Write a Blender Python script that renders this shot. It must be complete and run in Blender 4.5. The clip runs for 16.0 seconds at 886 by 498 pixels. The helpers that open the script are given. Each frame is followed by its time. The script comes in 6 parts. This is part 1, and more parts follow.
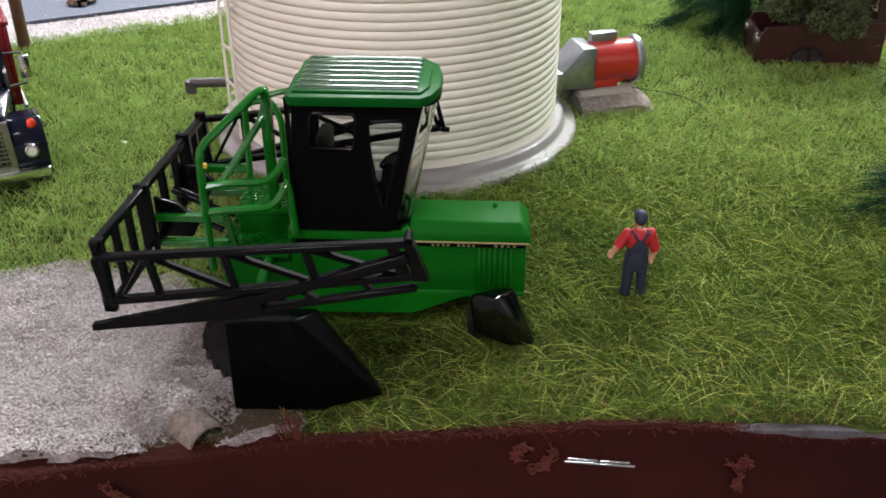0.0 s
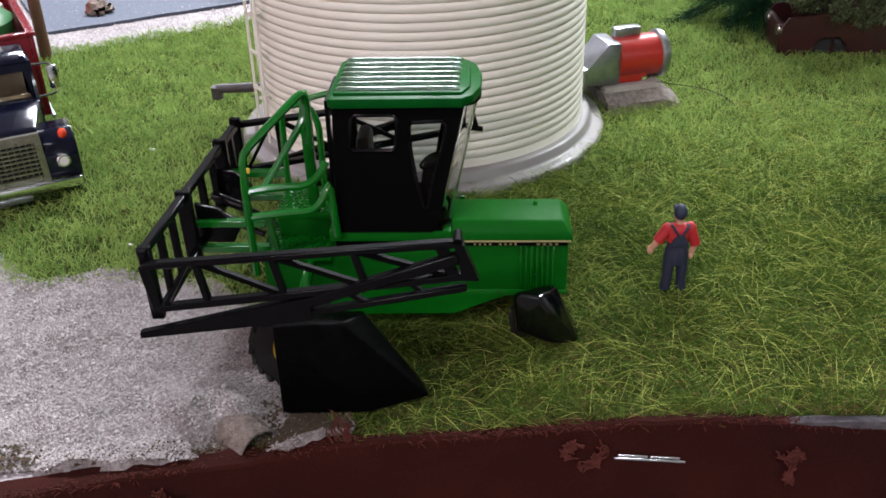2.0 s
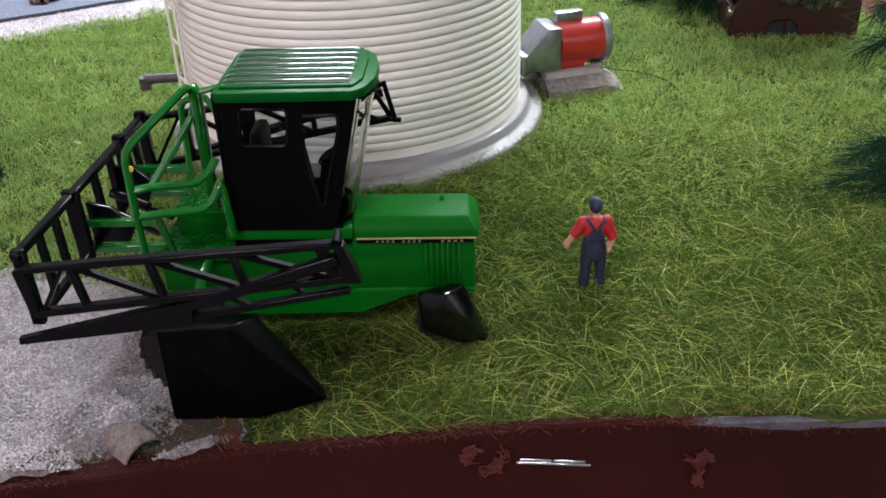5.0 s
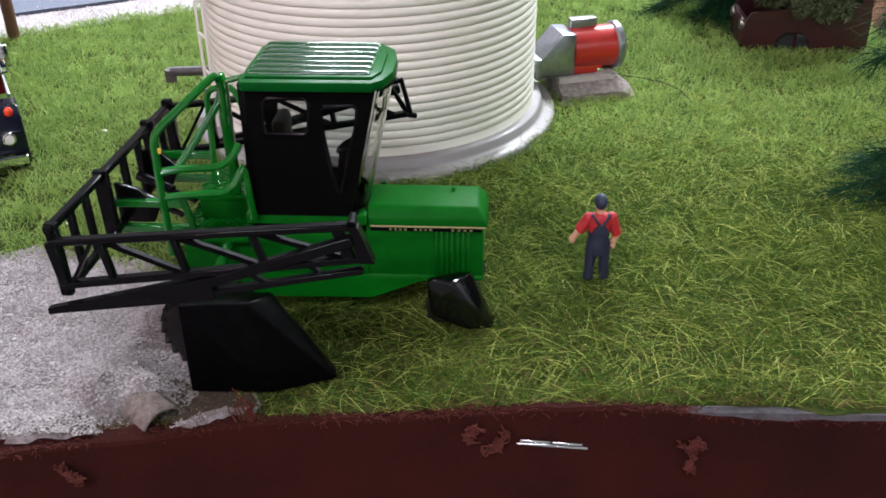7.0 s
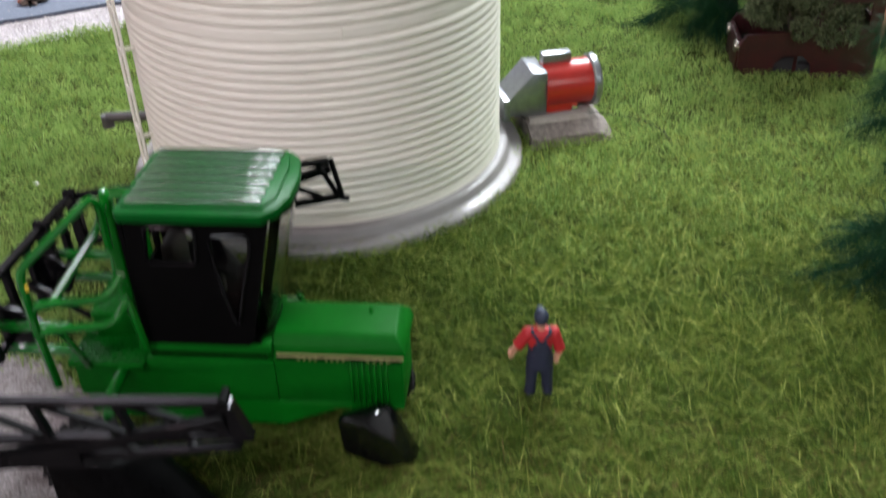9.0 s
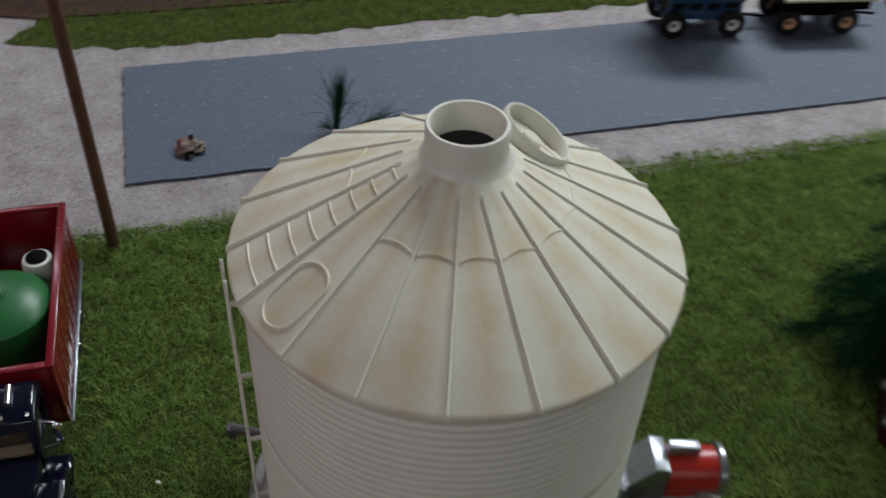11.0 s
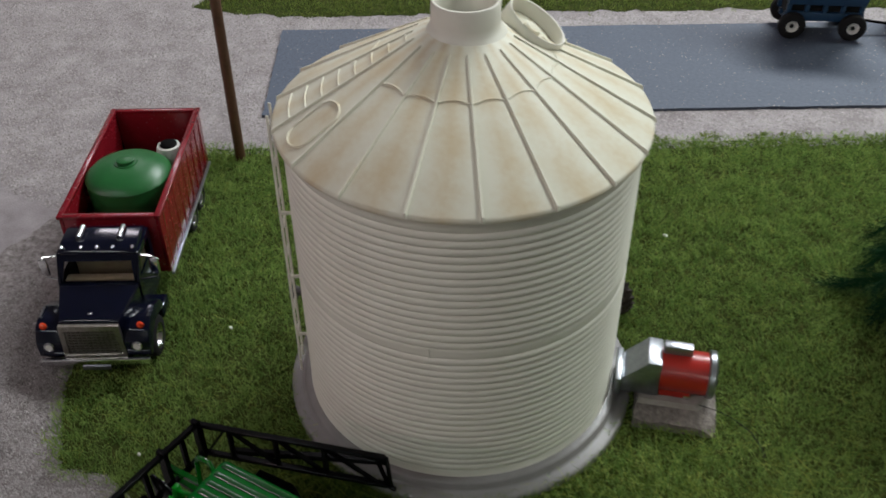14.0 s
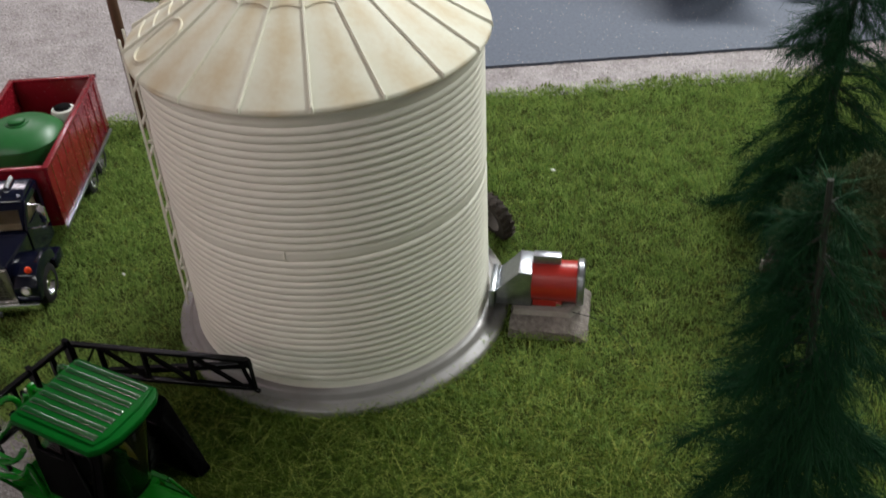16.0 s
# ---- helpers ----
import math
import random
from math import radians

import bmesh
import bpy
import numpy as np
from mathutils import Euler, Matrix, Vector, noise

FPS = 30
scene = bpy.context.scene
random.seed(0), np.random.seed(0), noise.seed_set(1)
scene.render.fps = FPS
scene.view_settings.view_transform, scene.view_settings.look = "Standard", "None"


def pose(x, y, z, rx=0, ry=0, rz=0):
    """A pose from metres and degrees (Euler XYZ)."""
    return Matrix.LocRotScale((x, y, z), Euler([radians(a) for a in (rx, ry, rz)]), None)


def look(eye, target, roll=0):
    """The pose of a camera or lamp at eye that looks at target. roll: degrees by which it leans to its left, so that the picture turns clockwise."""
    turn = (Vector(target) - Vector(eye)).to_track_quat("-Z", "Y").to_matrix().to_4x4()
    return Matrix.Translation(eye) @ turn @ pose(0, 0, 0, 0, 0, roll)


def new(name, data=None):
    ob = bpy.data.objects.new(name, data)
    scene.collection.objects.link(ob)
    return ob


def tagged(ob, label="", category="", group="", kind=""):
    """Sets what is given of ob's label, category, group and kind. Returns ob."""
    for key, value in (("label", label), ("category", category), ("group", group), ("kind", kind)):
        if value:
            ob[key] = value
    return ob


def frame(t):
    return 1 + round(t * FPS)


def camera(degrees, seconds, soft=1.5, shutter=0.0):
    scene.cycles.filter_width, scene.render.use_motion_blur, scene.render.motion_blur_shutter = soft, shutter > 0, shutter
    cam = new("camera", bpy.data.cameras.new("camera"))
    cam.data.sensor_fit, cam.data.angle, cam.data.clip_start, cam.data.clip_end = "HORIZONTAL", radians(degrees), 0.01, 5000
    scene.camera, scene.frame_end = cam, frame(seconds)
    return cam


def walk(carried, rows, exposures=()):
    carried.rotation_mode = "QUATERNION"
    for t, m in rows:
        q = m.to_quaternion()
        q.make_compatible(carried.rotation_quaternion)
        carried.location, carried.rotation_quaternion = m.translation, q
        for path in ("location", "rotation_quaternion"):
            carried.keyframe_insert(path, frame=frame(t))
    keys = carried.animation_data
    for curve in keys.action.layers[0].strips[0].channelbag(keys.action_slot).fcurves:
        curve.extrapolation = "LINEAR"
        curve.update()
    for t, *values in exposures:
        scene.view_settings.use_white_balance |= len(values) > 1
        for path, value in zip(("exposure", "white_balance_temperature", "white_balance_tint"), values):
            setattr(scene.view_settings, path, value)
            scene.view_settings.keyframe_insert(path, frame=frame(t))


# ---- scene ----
cam = camera(50.3, 16.0, soft=1.6, shutter=0.75)
PATH = [
    (0, (0.02020, -0.01481, 0.17023), (-0.0579, 1.7223, -0.8179), 0.10),
    (0.5, (0.01438, -0.01429, 0.17200), (-0.0648, 1.7205, -0.8201), -0.23),
    (1, (0.01096, -0.01572, 0.17242), (-0.0840, 1.7157, -0.8242), -0.68),
    (1.5, (0.00842, -0.01599, 0.16901), (-0.0891, 1.7222, -0.8154), -1.17),
    (2, (0.01019, -0.01492, 0.17009), (-0.0849, 1.7214, -0.8179), -1.58),
    (2.5, (0.01276, -0.01432, 0.16987), (-0.0887, 1.7219, -0.8177), -1.97),
    (3, (0.01611, -0.01329, 0.16994), (-0.0887, 1.7204, -0.8216), -2.00),
    (3.5, (0.02237, -0.01003, 0.17217), (-0.1012, 1.7155, -0.8315), -1.83),
    (4, (0.02838, -0.00540, 0.17120), (-0.0724, 1.7158, -0.8424), -2.02),
    (4.5, (0.02939, -0.00083, 0.16861), (-0.0499, 1.7177, -0.8514), -1.81),
    (4.7, (0.03457, -0.00161, 0.16799), (-0.0512, 1.7169, -0.8516), -2.15),
    (6.8, (0.04049, -0.01557, 0.16971), (-0.0795, 1.7069, -0.8396), -0.74),
    (7, (0.03798, -0.01645, 0.16927), (-0.0753, 1.7094, -0.8350), -0.66),
    (7.5, (0.03264, -0.00998, 0.17108), (-0.0659, 1.7059, -0.8517), 0.01),
    (8, (0.04593, 0.00199, 0.17792), (-0.0672, 1.6953, -0.8803), -0.20),
    (8.5, (0.05340, 0.01245, 0.18271), (-0.0828, 1.6809, -0.9117), -0.41),
    (9, (0.06513, 0.03904, 0.19599), (-0.1040, 1.6958, -0.9115), -1.72),
    (9.5, (0.06569, 0.04651, 0.25529), (-0.1222, 1.6907, -0.8678), -2.29),
    (10, (0.03407, 0.07896, 0.35385), (-0.1314, 1.6397, -0.8858), 0.87),
    (10.2, (0.02984, 0.09338, 0.36616), (-0.1330, 1.6455, -0.8846), 2.39),
    (12.3, (0.07368, 0.24935, 0.34726), (-0.6533, 1.4576, -1.0711), 0.21),
    (12.5, (0.08069, 0.23389, 0.34860), (-0.6421, 1.4486, -1.0664), 0.65),
    (13, (0.10216, 0.18624, 0.34784), (-0.6697, 1.4822, -0.9655), 0.45),
    (13.5, (0.12665, 0.13610, 0.34495), (-0.6680, 1.4756, -0.9098), -0.00),
    (14, (0.14261, 0.10864, 0.34301), (-0.6518, 1.4668, -0.8916), -0.47),
    (14.5, (0.16925, 0.10064, 0.34230), (-0.6358, 1.4846, -0.8563), -0.94),
    (15, (0.18171, 0.09203, 0.34007), (-0.6096, 1.4961, -0.8442), -1.52),
    (15.5, (0.20059, 0.09553, 0.32455), (-0.5858, 1.5055, -0.8560), -2.36),
    (16, (0.20852, 0.09735, 0.31088), (-0.5704, 1.5014, -0.8815), -2.99),
]
GRADES = [(0.0, 0.71, 6080, 11), (3.0, 0.62, 5720, 14), (4.5, 0.65, 5680, 14), (7.0, 0.88, 5700, 13), (8.5, 0.82, 5820, 11), (9.0, 0.65, 5820, 10), (9.6, -0.10, 5830, 8), (10.2, -0.77, 5830, 6), (12.3, -1.33, 5720, 6), (13.5, -0.91, 5960, 6), (14.5, -0.69, 6020, 6), (16.0, -0.45, 6200, 8)]
walk(cam, [(t, look(eye, target, roll)) for t, eye, target, roll in PATH], GRADES)

# ---- world and light ----
world = bpy.data.worlds.new("hall_air")
world.use_nodes = True
world.node_tree.nodes["Background"].inputs[0].default_value = (0.9, 0.9, 1.0, 1)
world.node_tree.nodes["Background"].inputs[1].default_value = 0.02
scene.world = world


def tube_lamp(x, y, z, watts, colour):
    """One ceiling fluorescent: the light of its diffuser."""
    data = bpy.data.lights.new("fluorescent", "AREA")
    data.shape, data.size, data.size_y = "RECTANGLE", 1.6, 0.22
    data.energy, data.color = watts, colour
    ob = new("fluorescent_light", data)
    ob.matrix_world = pose(x, y, z)
    return ob


LAMPS = [(-2.5, 2.5, 30, (1.0, 0.86, 0.90)), (0.1, 2.5, 190, (1.0, 0.98, 0.95)), (2.2, 2.3, 115, (0.98, 1.0, 0.90)),
         (-2.5, -3.4, 100, (1.0, 0.70, 0.71)), (-0.3, -1.5, 24, (1.0, 0.95, 0.92)), (2.5, -3.4, 38, (0.97, 1.0, 0.90))]
CEILING = 2.3
for lx, ly, lw, lc in LAMPS:
    tube_lamp(lx, ly, CEILING - 0.09, lw, lc)


# ---- materials ----
def mat(name, c1, c2=None, scale=300.0, rough=0.5, metal=0.0, bump=0.0, bscale=None, coat=0.0, fine=4.0, rvar=0.08, island=None, alpha=None, spread=0.5, dist=0.0003, spec=0.5, sheer=0.0):
    m = bpy.data.materials.new(name)
    m.use_nodes = True
    nt = m.node_tree
    n, l = nt.nodes, nt.links
    b = n["Principled BSDF"]
    c2 = c2 or tuple(v * 0.8 for v in c1)
    tc = n.new("ShaderNodeTexCoord")
    n1 = n.new("ShaderNodeTexNoise")
    n1.inputs["Scale"].default_value, n1.inputs["Detail"].default_value = scale, 5
    n2 = n.new("ShaderNodeTexNoise")
    n2.inputs["Scale"].default_value, n2.inputs["Detail"].default_value = scale * fine, 3
    l.new(tc.outputs["Object"], n1.inputs["Vector"])
    l.new(tc.outputs["Object"], n2.inputs["Vector"])
    mixn = n.new("ShaderNodeMath")
    mixn.operation = "MULTIPLY_ADD"
    l.new(n2.outputs["Fac"], mixn.inputs[0])
    mixn.inputs[1].default_value = 0.45
    l.new(n1.outputs["Fac"], mixn.inputs[2])
    ramp = n.new("ShaderNodeMapRange")
    ramp.inputs["From Min"].default_value, ramp.inputs["From Max"].default_value = 0.72 - 0.5 * spread, 0.72 + 0.5 * spread
    l.new(mixn.outputs[0], ramp.inputs["Value"])
    fac = ramp.outputs[0]
    if island:
        g = n.new("ShaderNodeNewGeometry")
        add = n.new("ShaderNodeMath")
        add.operation = "MULTIPLY_ADD"
        l.new(g.outputs["Random Per Island"], add.inputs[0])
        add.inputs[1].default_value = island
        sub = n.new("ShaderNodeMath")
        sub.operation = "MULTIPLY"
        sub.inputs[1].default_value = 1 - island
        l.new(ramp.outputs[0], sub.inputs[0])
        l.new(sub.outputs[0], add.inputs[2])
        fac = add.outputs[0]
    mx = n.new("ShaderNodeMix")
    mx.data_type = "RGBA"
    mx.inputs[6].default_value, mx.inputs[7].default_value = (*c1, 1), (*c2, 1)
    l.new(fac, mx.inputs[0])
    l.new(mx.outputs[2], b.inputs["Base Color"])
    rr = n.new("ShaderNodeMapRange")
    rr.inputs["To Min"].default_value, rr.inputs["To Max"].default_value = max(0.02, rough - rvar), min(1, rough + rvar)
    l.new(n2.outputs["Fac"], rr.inputs["Value"])
    l.new(rr.outputs[0], b.inputs["Roughness"])
    b.inputs["Metallic"].default_value = metal
    b.inputs["Specular IOR Level"].default_value = spec
    b.inputs["Coat Weight"].default_value = coat
    b.inputs["Coat Roughness"].default_value = 0.12
    if bump:
        n3 = n.new("ShaderNodeTexNoise")
        n3.inputs["Scale"].default_value, n3.inputs["Detail"].default_value = bscale or scale * 3, 6
        l.new(tc.outputs["Object"], n3.inputs["Vector"])
        bp = n.new("ShaderNodeBump")
        bp.inputs["Strength"].default_value, bp.inputs["Distance"].default_value = bump, dist
        l.new(n3.outputs["Fac"], bp.inputs["Height"])
        l.new(bp.outputs[0], b.inputs["Normal"])
    if sheer:
        thin = n.new("ShaderNodeBsdfTranslucent")
        l.new(mx.outputs[2], thin.inputs["Color"])
        both = n.new("ShaderNodeMixShader")
        both.inputs[0].default_value = sheer
        l.new(b.outputs[0], both.inputs[1])
        l.new(thin.outputs[0], both.inputs[2])
        l.new(both.outputs[0], n["Material Output"].inputs["Surface"])
    return m


def glass(name, tint, rough=0.03):
    m = bpy.data.materials.new(name)
    m.use_nodes = True
    b = m.node_tree.nodes["Principled BSDF"]
    b.inputs["Base Color"].default_value = (*tint, 1)
    b.inputs["Transmission Weight"].default_value = 1.0
    b.inputs["Roughness"].default_value = rough
    b.inputs["IOR"].default_value = 1.15
    return m


def glow(name, colour, strength):
    m = bpy.data.materials.new(name)
    m.use_nodes = True
    b = m.node_tree.nodes["Principled BSDF"]
    b.inputs["Emission Color"].default_value = (*colour, 1)
    b.inputs["Emission Strength"].default_value = strength
    return m


M_SAND = mat("pale_sand", (0.40, 0.365, 0.37), (0.19, 0.165, 0.17), 45, 0.95, bump=0.9, bscale=1500, fine=26, dist=0.0007, spread=0.55, spec=0.1)
M_BED = mat("gravel_bed", (0.34, 0.305, 0.30), (0.125, 0.108, 0.100), 320, 0.95, bump=1.0, bscale=1100, fine=4, dist=0.0010, spread=0.5, spec=0.1)
M_DEAD = mat("dead_brown_fibre", (0.11, 0.060, 0.026), (0.22, 0.145, 0.060), 60, 0.85, island=0.6, spec=0.1)
M_GRAIN = mat("sand_grains", (0.42, 0.380, 0.372), (0.15, 0.128, 0.120), 45, 0.55, island=0.75, spread=0.7)
M_TURF = mat("turf_backing", (0.026, 0.044, 0.009), (0.062, 0.068, 0.019), 160, 0.95, bump=0.8, bscale=1200, dist=0.001, spec=0.03)
M_CRUMB = mat("dark_soil_crumb", (0.100, 0.074, 0.052), (0.036, 0.028, 0.019), 80, 0.95, island=0.6, spec=0.1)
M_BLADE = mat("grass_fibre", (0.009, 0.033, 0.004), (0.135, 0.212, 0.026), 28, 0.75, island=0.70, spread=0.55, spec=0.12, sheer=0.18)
# far and left lawn: stronger light there is put into this paler green
M_LAWN_LIT = mat("short_lawn_fibre_lit", (0.076, 0.165, 0.030), (0.400, 0.530, 0.150), 70, 0.85, island=0.5, spread=0.6, spec=0.08, sheer=0.4)
M_STRAND = mat("pale_grass_strand", (0.15, 0.22, 0.024), (0.46, 0.50, 0.12), 22, 0.7, island=0.7, spec=0.15, sheer=0.2)
M_BLADE_FAR = mat("grass_fibre_short", (0.060, 0.100, 0.018), (0.260, 0.320, 0.075), 25, 0.7, island=0.55, spread=0.7, spec=0.12, sheer=0.45)
M_ROAD = mat("grey_road_card", (0.086, 0.104, 0.146), (0.044, 0.054, 0.080), 420, 0.65, bump=0.5, bscale=1400, fine=5, spread=0.6)
# north field soil, set darker and less orange than the east field
M_SOIL_NORTH = mat("dark_brown_soil", (0.070, 0.040, 0.030), (0.030, 0.018, 0.014), 90, 0.95, bump=0.9, bscale=700, fine=9, dist=0.0015, spec=0.1)
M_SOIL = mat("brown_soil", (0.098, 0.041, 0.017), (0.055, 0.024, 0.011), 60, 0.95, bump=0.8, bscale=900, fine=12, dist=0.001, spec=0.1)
M_CLOTH = mat("burgundy_cloth", (0.040, 0.0090, 0.0062), (0.018, 0.0052, 0.0042), 25, 0.95, bump=0.6, bscale=2200, fine=60, dist=0.0003, spec=0.08)
M_THREAD = mat("burgundy_thread", (0.115, 0.035, 0.026), (0.060, 0.018, 0.014), 400, 0.95, spec=0.1)
M_FOAM = mat("grey_foam_edge", (0.115, 0.110, 0.118), (0.060, 0.055, 0.058), 160, 0.85, bump=0.3, spec=0.1)
M_BIN = mat("cream_bin_plastic", (0.745, 0.725, 0.635), (0.675, 0.65, 0.555), 40, 0.55, bump=0.06, bscale=900, spread=0.9)
M_ROOF = mat("cream_roof_weathered", (0.78, 0.75, 0.67), (0.62, 0.47, 0.33), 45, 0.6, bump=0.08, bscale=600, spread=0.6, fine=2.2)


def rust_panels(m, ribs, start, clean, rust):
    """Rusty blush in the middle of each roof panel, clean paint along the ribs."""
    nt = m.node_tree
    n, l = nt.nodes, nt.links

    def op(kind, a, b=None, c=None):
        o = n.new("ShaderNodeMath")
        o.operation = kind
        for k, v in enumerate((a, b, c)):
            if v is None:
                continue
            if isinstance(v, (int, float)):
                o.inputs[k].default_value = v
            else:
                l.new(v, o.inputs[k])
        return o.outputs[0]
    tc = n.new("ShaderNodeTexCoord")
    sep = n.new("ShaderNodeSeparateXYZ")
    l.new(tc.outputs["Object"], sep.inputs[0])
    turn = op("ARCTAN2", sep.outputs[1], sep.outputs[0])
    saw = op("FRACT", op("MULTIPLY_ADD", turn, ribs / (2 * math.pi), 20 - start * ribs / (2 * math.pi)))
    mid = op("SUBTRACT", 1.0, op("MULTIPLY", op("ABSOLUTE", op("SUBTRACT", saw, 0.5)), 2.0))
    ns = n.new("ShaderNodeTexNoise")
    ns.inputs["Scale"].default_value, ns.inputs["Detail"].default_value = 55, 5
    l.new(tc.outputs["Object"], ns.inputs["Vector"])
    nf = n.new("ShaderNodeTexNoise")
    nf.inputs["Scale"].default_value, nf.inputs["Detail"].default_value = 420, 4
    l.new(tc.outputs["Object"], nf.inputs["Vector"])
    v = op("MULTIPLY_ADD", nf.outputs["Fac"], 0.35, ns.outputs["Fac"])
    v = op("ADD", v, op("MULTIPLY", mid, 0.42))
    mr = n.new("ShaderNodeMapRange")
    mr.interpolation_type = "SMOOTHSTEP"
    mr.inputs["From Min"].default_value, mr.inputs["From Max"].default_value = 0.62, 1.40
    l.new(v, mr.inputs["Value"])
    mx = n.new("ShaderNodeMix")
    mx.data_type = "RGBA"
    mx.inputs[6].default_value, mx.inputs[7].default_value = (*clean, 1), (*rust, 1)
    l.new(mr.outputs[0], mx.inputs[0])
    l.new(mx.outputs[2], n["Principled BSDF"].inputs["Base Color"])


rust_panels(M_ROOF, 18, radians(-75.9), (0.68, 0.662, 0.548), (0.56, 0.46, 0.29))
M_BASE = mat("satin_grey_plastic", (0.27, 0.255, 0.252), (0.225, 0.21, 0.205), 40, 0.40, bump=0.03, coat=0.12)
# near-black: own colour of wire and hubs, painted shade inside hollow parts
M_DARK = mat("near_black_shade_and_parts", (0.006, 0.006, 0.006), (0.01, 0.01, 0.01), 100, 0.9)
M_GREEN = mat("green_gloss_paint", (0.006, 0.130, 0.006), (0.005, 0.104, 0.005), 90, 0.24, coat=0.10, bump=0.02, bscale=500, spec=0.32)
# two cab roof greens, both set darker than the hood's green
M_CABROOF = mat("dark_green_gloss", (0.003, 0.050, 0.009), (0.003, 0.040, 0.007), 90, 0.12, coat=0.3, bump=0.003, bscale=300, spec=0.7, rvar=0.02)
M_CABLIP = mat("dark_green_satin", (0.003, 0.074, 0.008), (0.003, 0.058, 0.007), 90, 0.36, bump=0.02, bscale=500, spec=0.05)
M_HOOD = mat("green_satin_paint", (0.0055, 0.104, 0.0055), (0.0045, 0.084, 0.0045), 90, 0.50, bump=0.02, bscale=500, spec=0.06)
M_GREENTRIM = mat("green_pipe_paint", (0.004, 0.100, 0.006), (0.006, 0.125, 0.007), 300, 0.17, coat=0.5, spec=0.5, rvar=0.04)
M_BLACK = mat("black_plastic", (0.0016, 0.0016, 0.0020), (0.0030, 0.0030, 0.0034), 200, 0.24, bump=0.05, bscale=900, spec=0.14)
M_BLACKGLOSS = mat("glossy_black_plastic", (0.0016, 0.0016, 0.0020), (0.0028, 0.0028, 0.0032), 200, 0.10, bump=0.03, bscale=900, spec=0.5)
M_BLACKSOFT = mat("black_satin_plastic", (0.0012, 0.0012, 0.0012), (0.0020, 0.0020, 0.0020), 200, 0.55, spec=0.05)
M_SHIELD = mat("black_moulded_plastic", (0.0009, 0.0009, 0.0010), (0.0018, 0.0018, 0.0020), 200, 0.30, bump=0.08, bscale=900, spec=0.05)
M_TYRE = mat("black_rubber", (0.006, 0.006, 0.006), (0.012, 0.011, 0.011), 300, 0.8, bump=0.2, spec=0.3)
M_YELLOW = mat("yellow_paint", (0.60, 0.42, 0.03), (0.5, 0.35, 0.02), 200, 0.4)
M_DECALBAR = mat("faded_decal_print", (0.17, 0.17, 0.05), (0.11, 0.12, 0.035), 900, 0.6)
M_CREAM = mat("cream_line", (0.40, 0.36, 0.17), (0.32, 0.28, 0.13), 200, 0.5)
M_CHROME = mat("chrome", (0.80, 0.80, 0.82), (0.7, 0.7, 0.72), 200, 0.14, metal=1.0, rvar=0.05)
M_STEEL = mat("brushed_grey_metal", (0.36, 0.375, 0.39), (0.27, 0.28, 0.30), 250, 0.32, metal=0.9, bump=0.06)
M_RED = mat("red_paint", (0.38, 0.017, 0.010), (0.32, 0.014, 0.008), 120, 0.35, coat=0.2, bump=0.04)
M_DKRED = mat("deep_red_paint", (0.185, 0.006, 0.013), (0.140, 0.005, 0.010), 120, 0.25, coat=0.3)
M_MAROON = mat("weathered_maroon", (0.0336, 0.0027, 0.0040), (0.0140, 0.0023, 0.0027), 150, 0.45, bump=0.15)
M_NAVY = mat("navy_gloss_paint", (0.004, 0.005, 0.016), (0.003, 0.004, 0.011), 100, 0.12, coat=0.2, spec=0.3)
M_TANK = mat("green_plastic_tank", (0.022, 0.118, 0.030), (0.018, 0.098, 0.026), 80, 0.36, bump=0.03, spec=0.4)
M_WHITE = mat("white_plastic", (0.72, 0.70, 0.66), (0.64, 0.62, 0.58), 150, 0.4)
M_ORANGE = mat("orange_lens", (0.75, 0.06, 0.015), (0.65, 0.05, 0.01), 300, 0.2)
M_BEIGE = mat("beige_cab_trim", (0.36, 0.28, 0.19), (0.28, 0.21, 0.14), 200, 0.6)
M_BRONZE = mat("tarnished_chrome", (0.360, 0.338, 0.295), (0.230, 0.209, 0.180), 300, 0.30, metal=0.9)
M_CONC = mat("rough_concrete", (0.31, 0.275, 0.245), (0.14, 0.12, 0.108), 420, 0.95, bump=1.0, bscale=1200, dist=0.0009, spec=0.1)
M_CONCTOP = mat("smooth_concrete", (0.34, 0.305, 0.275), (0.26, 0.23, 0.205), 150, 0.85, bump=0.3)
M_POLE = mat("brown_wood_dowel", (0.10, 0.045, 0.02), (0.07, 0.03, 0.014), 120, 0.6, bump=0.1)
M_NEEDLE = mat("dark_fir_fibre", (0.004, 0.026, 0.011), (0.012, 0.060, 0.018), 60, 0.75, island=0.6, spec=0.15, sheer=0.15)
M_WIRE = mat("fir_twig", (0.012, 0.018, 0.012), (0.02, 0.025, 0.014), 200, 0.8)
M_LICHEN = mat("greygreen_lichen", (0.024, 0.042, 0.014), (0.130, 0.150, 0.076), 60, 0.9, island=0.55, spread=0.7, spec=0.1)
M_BLUE = mat("blue_wagon_paint", (0.015, 0.05, 0.11), (0.012, 0.04, 0.09), 120, 0.4)
M_TAN = mat("tan_board", (0.50, 0.43, 0.33), (0.42, 0.36, 0.27), 80, 0.8)
M_BROWNTYRE = mat("dark_brown_rubber", (0.022, 0.015, 0.012), (0.035, 0.025, 0.018), 200, 0.9, bump=0.3)
M_SEAT = mat("dark_brown_seat", (0.035, 0.026, 0.022), (0.025, 0.019, 0.016), 300, 0.6)
M_SKIN = mat("painted_tan", (0.55, 0.30, 0.19), (0.50, 0.27, 0.17), 300, 0.6)
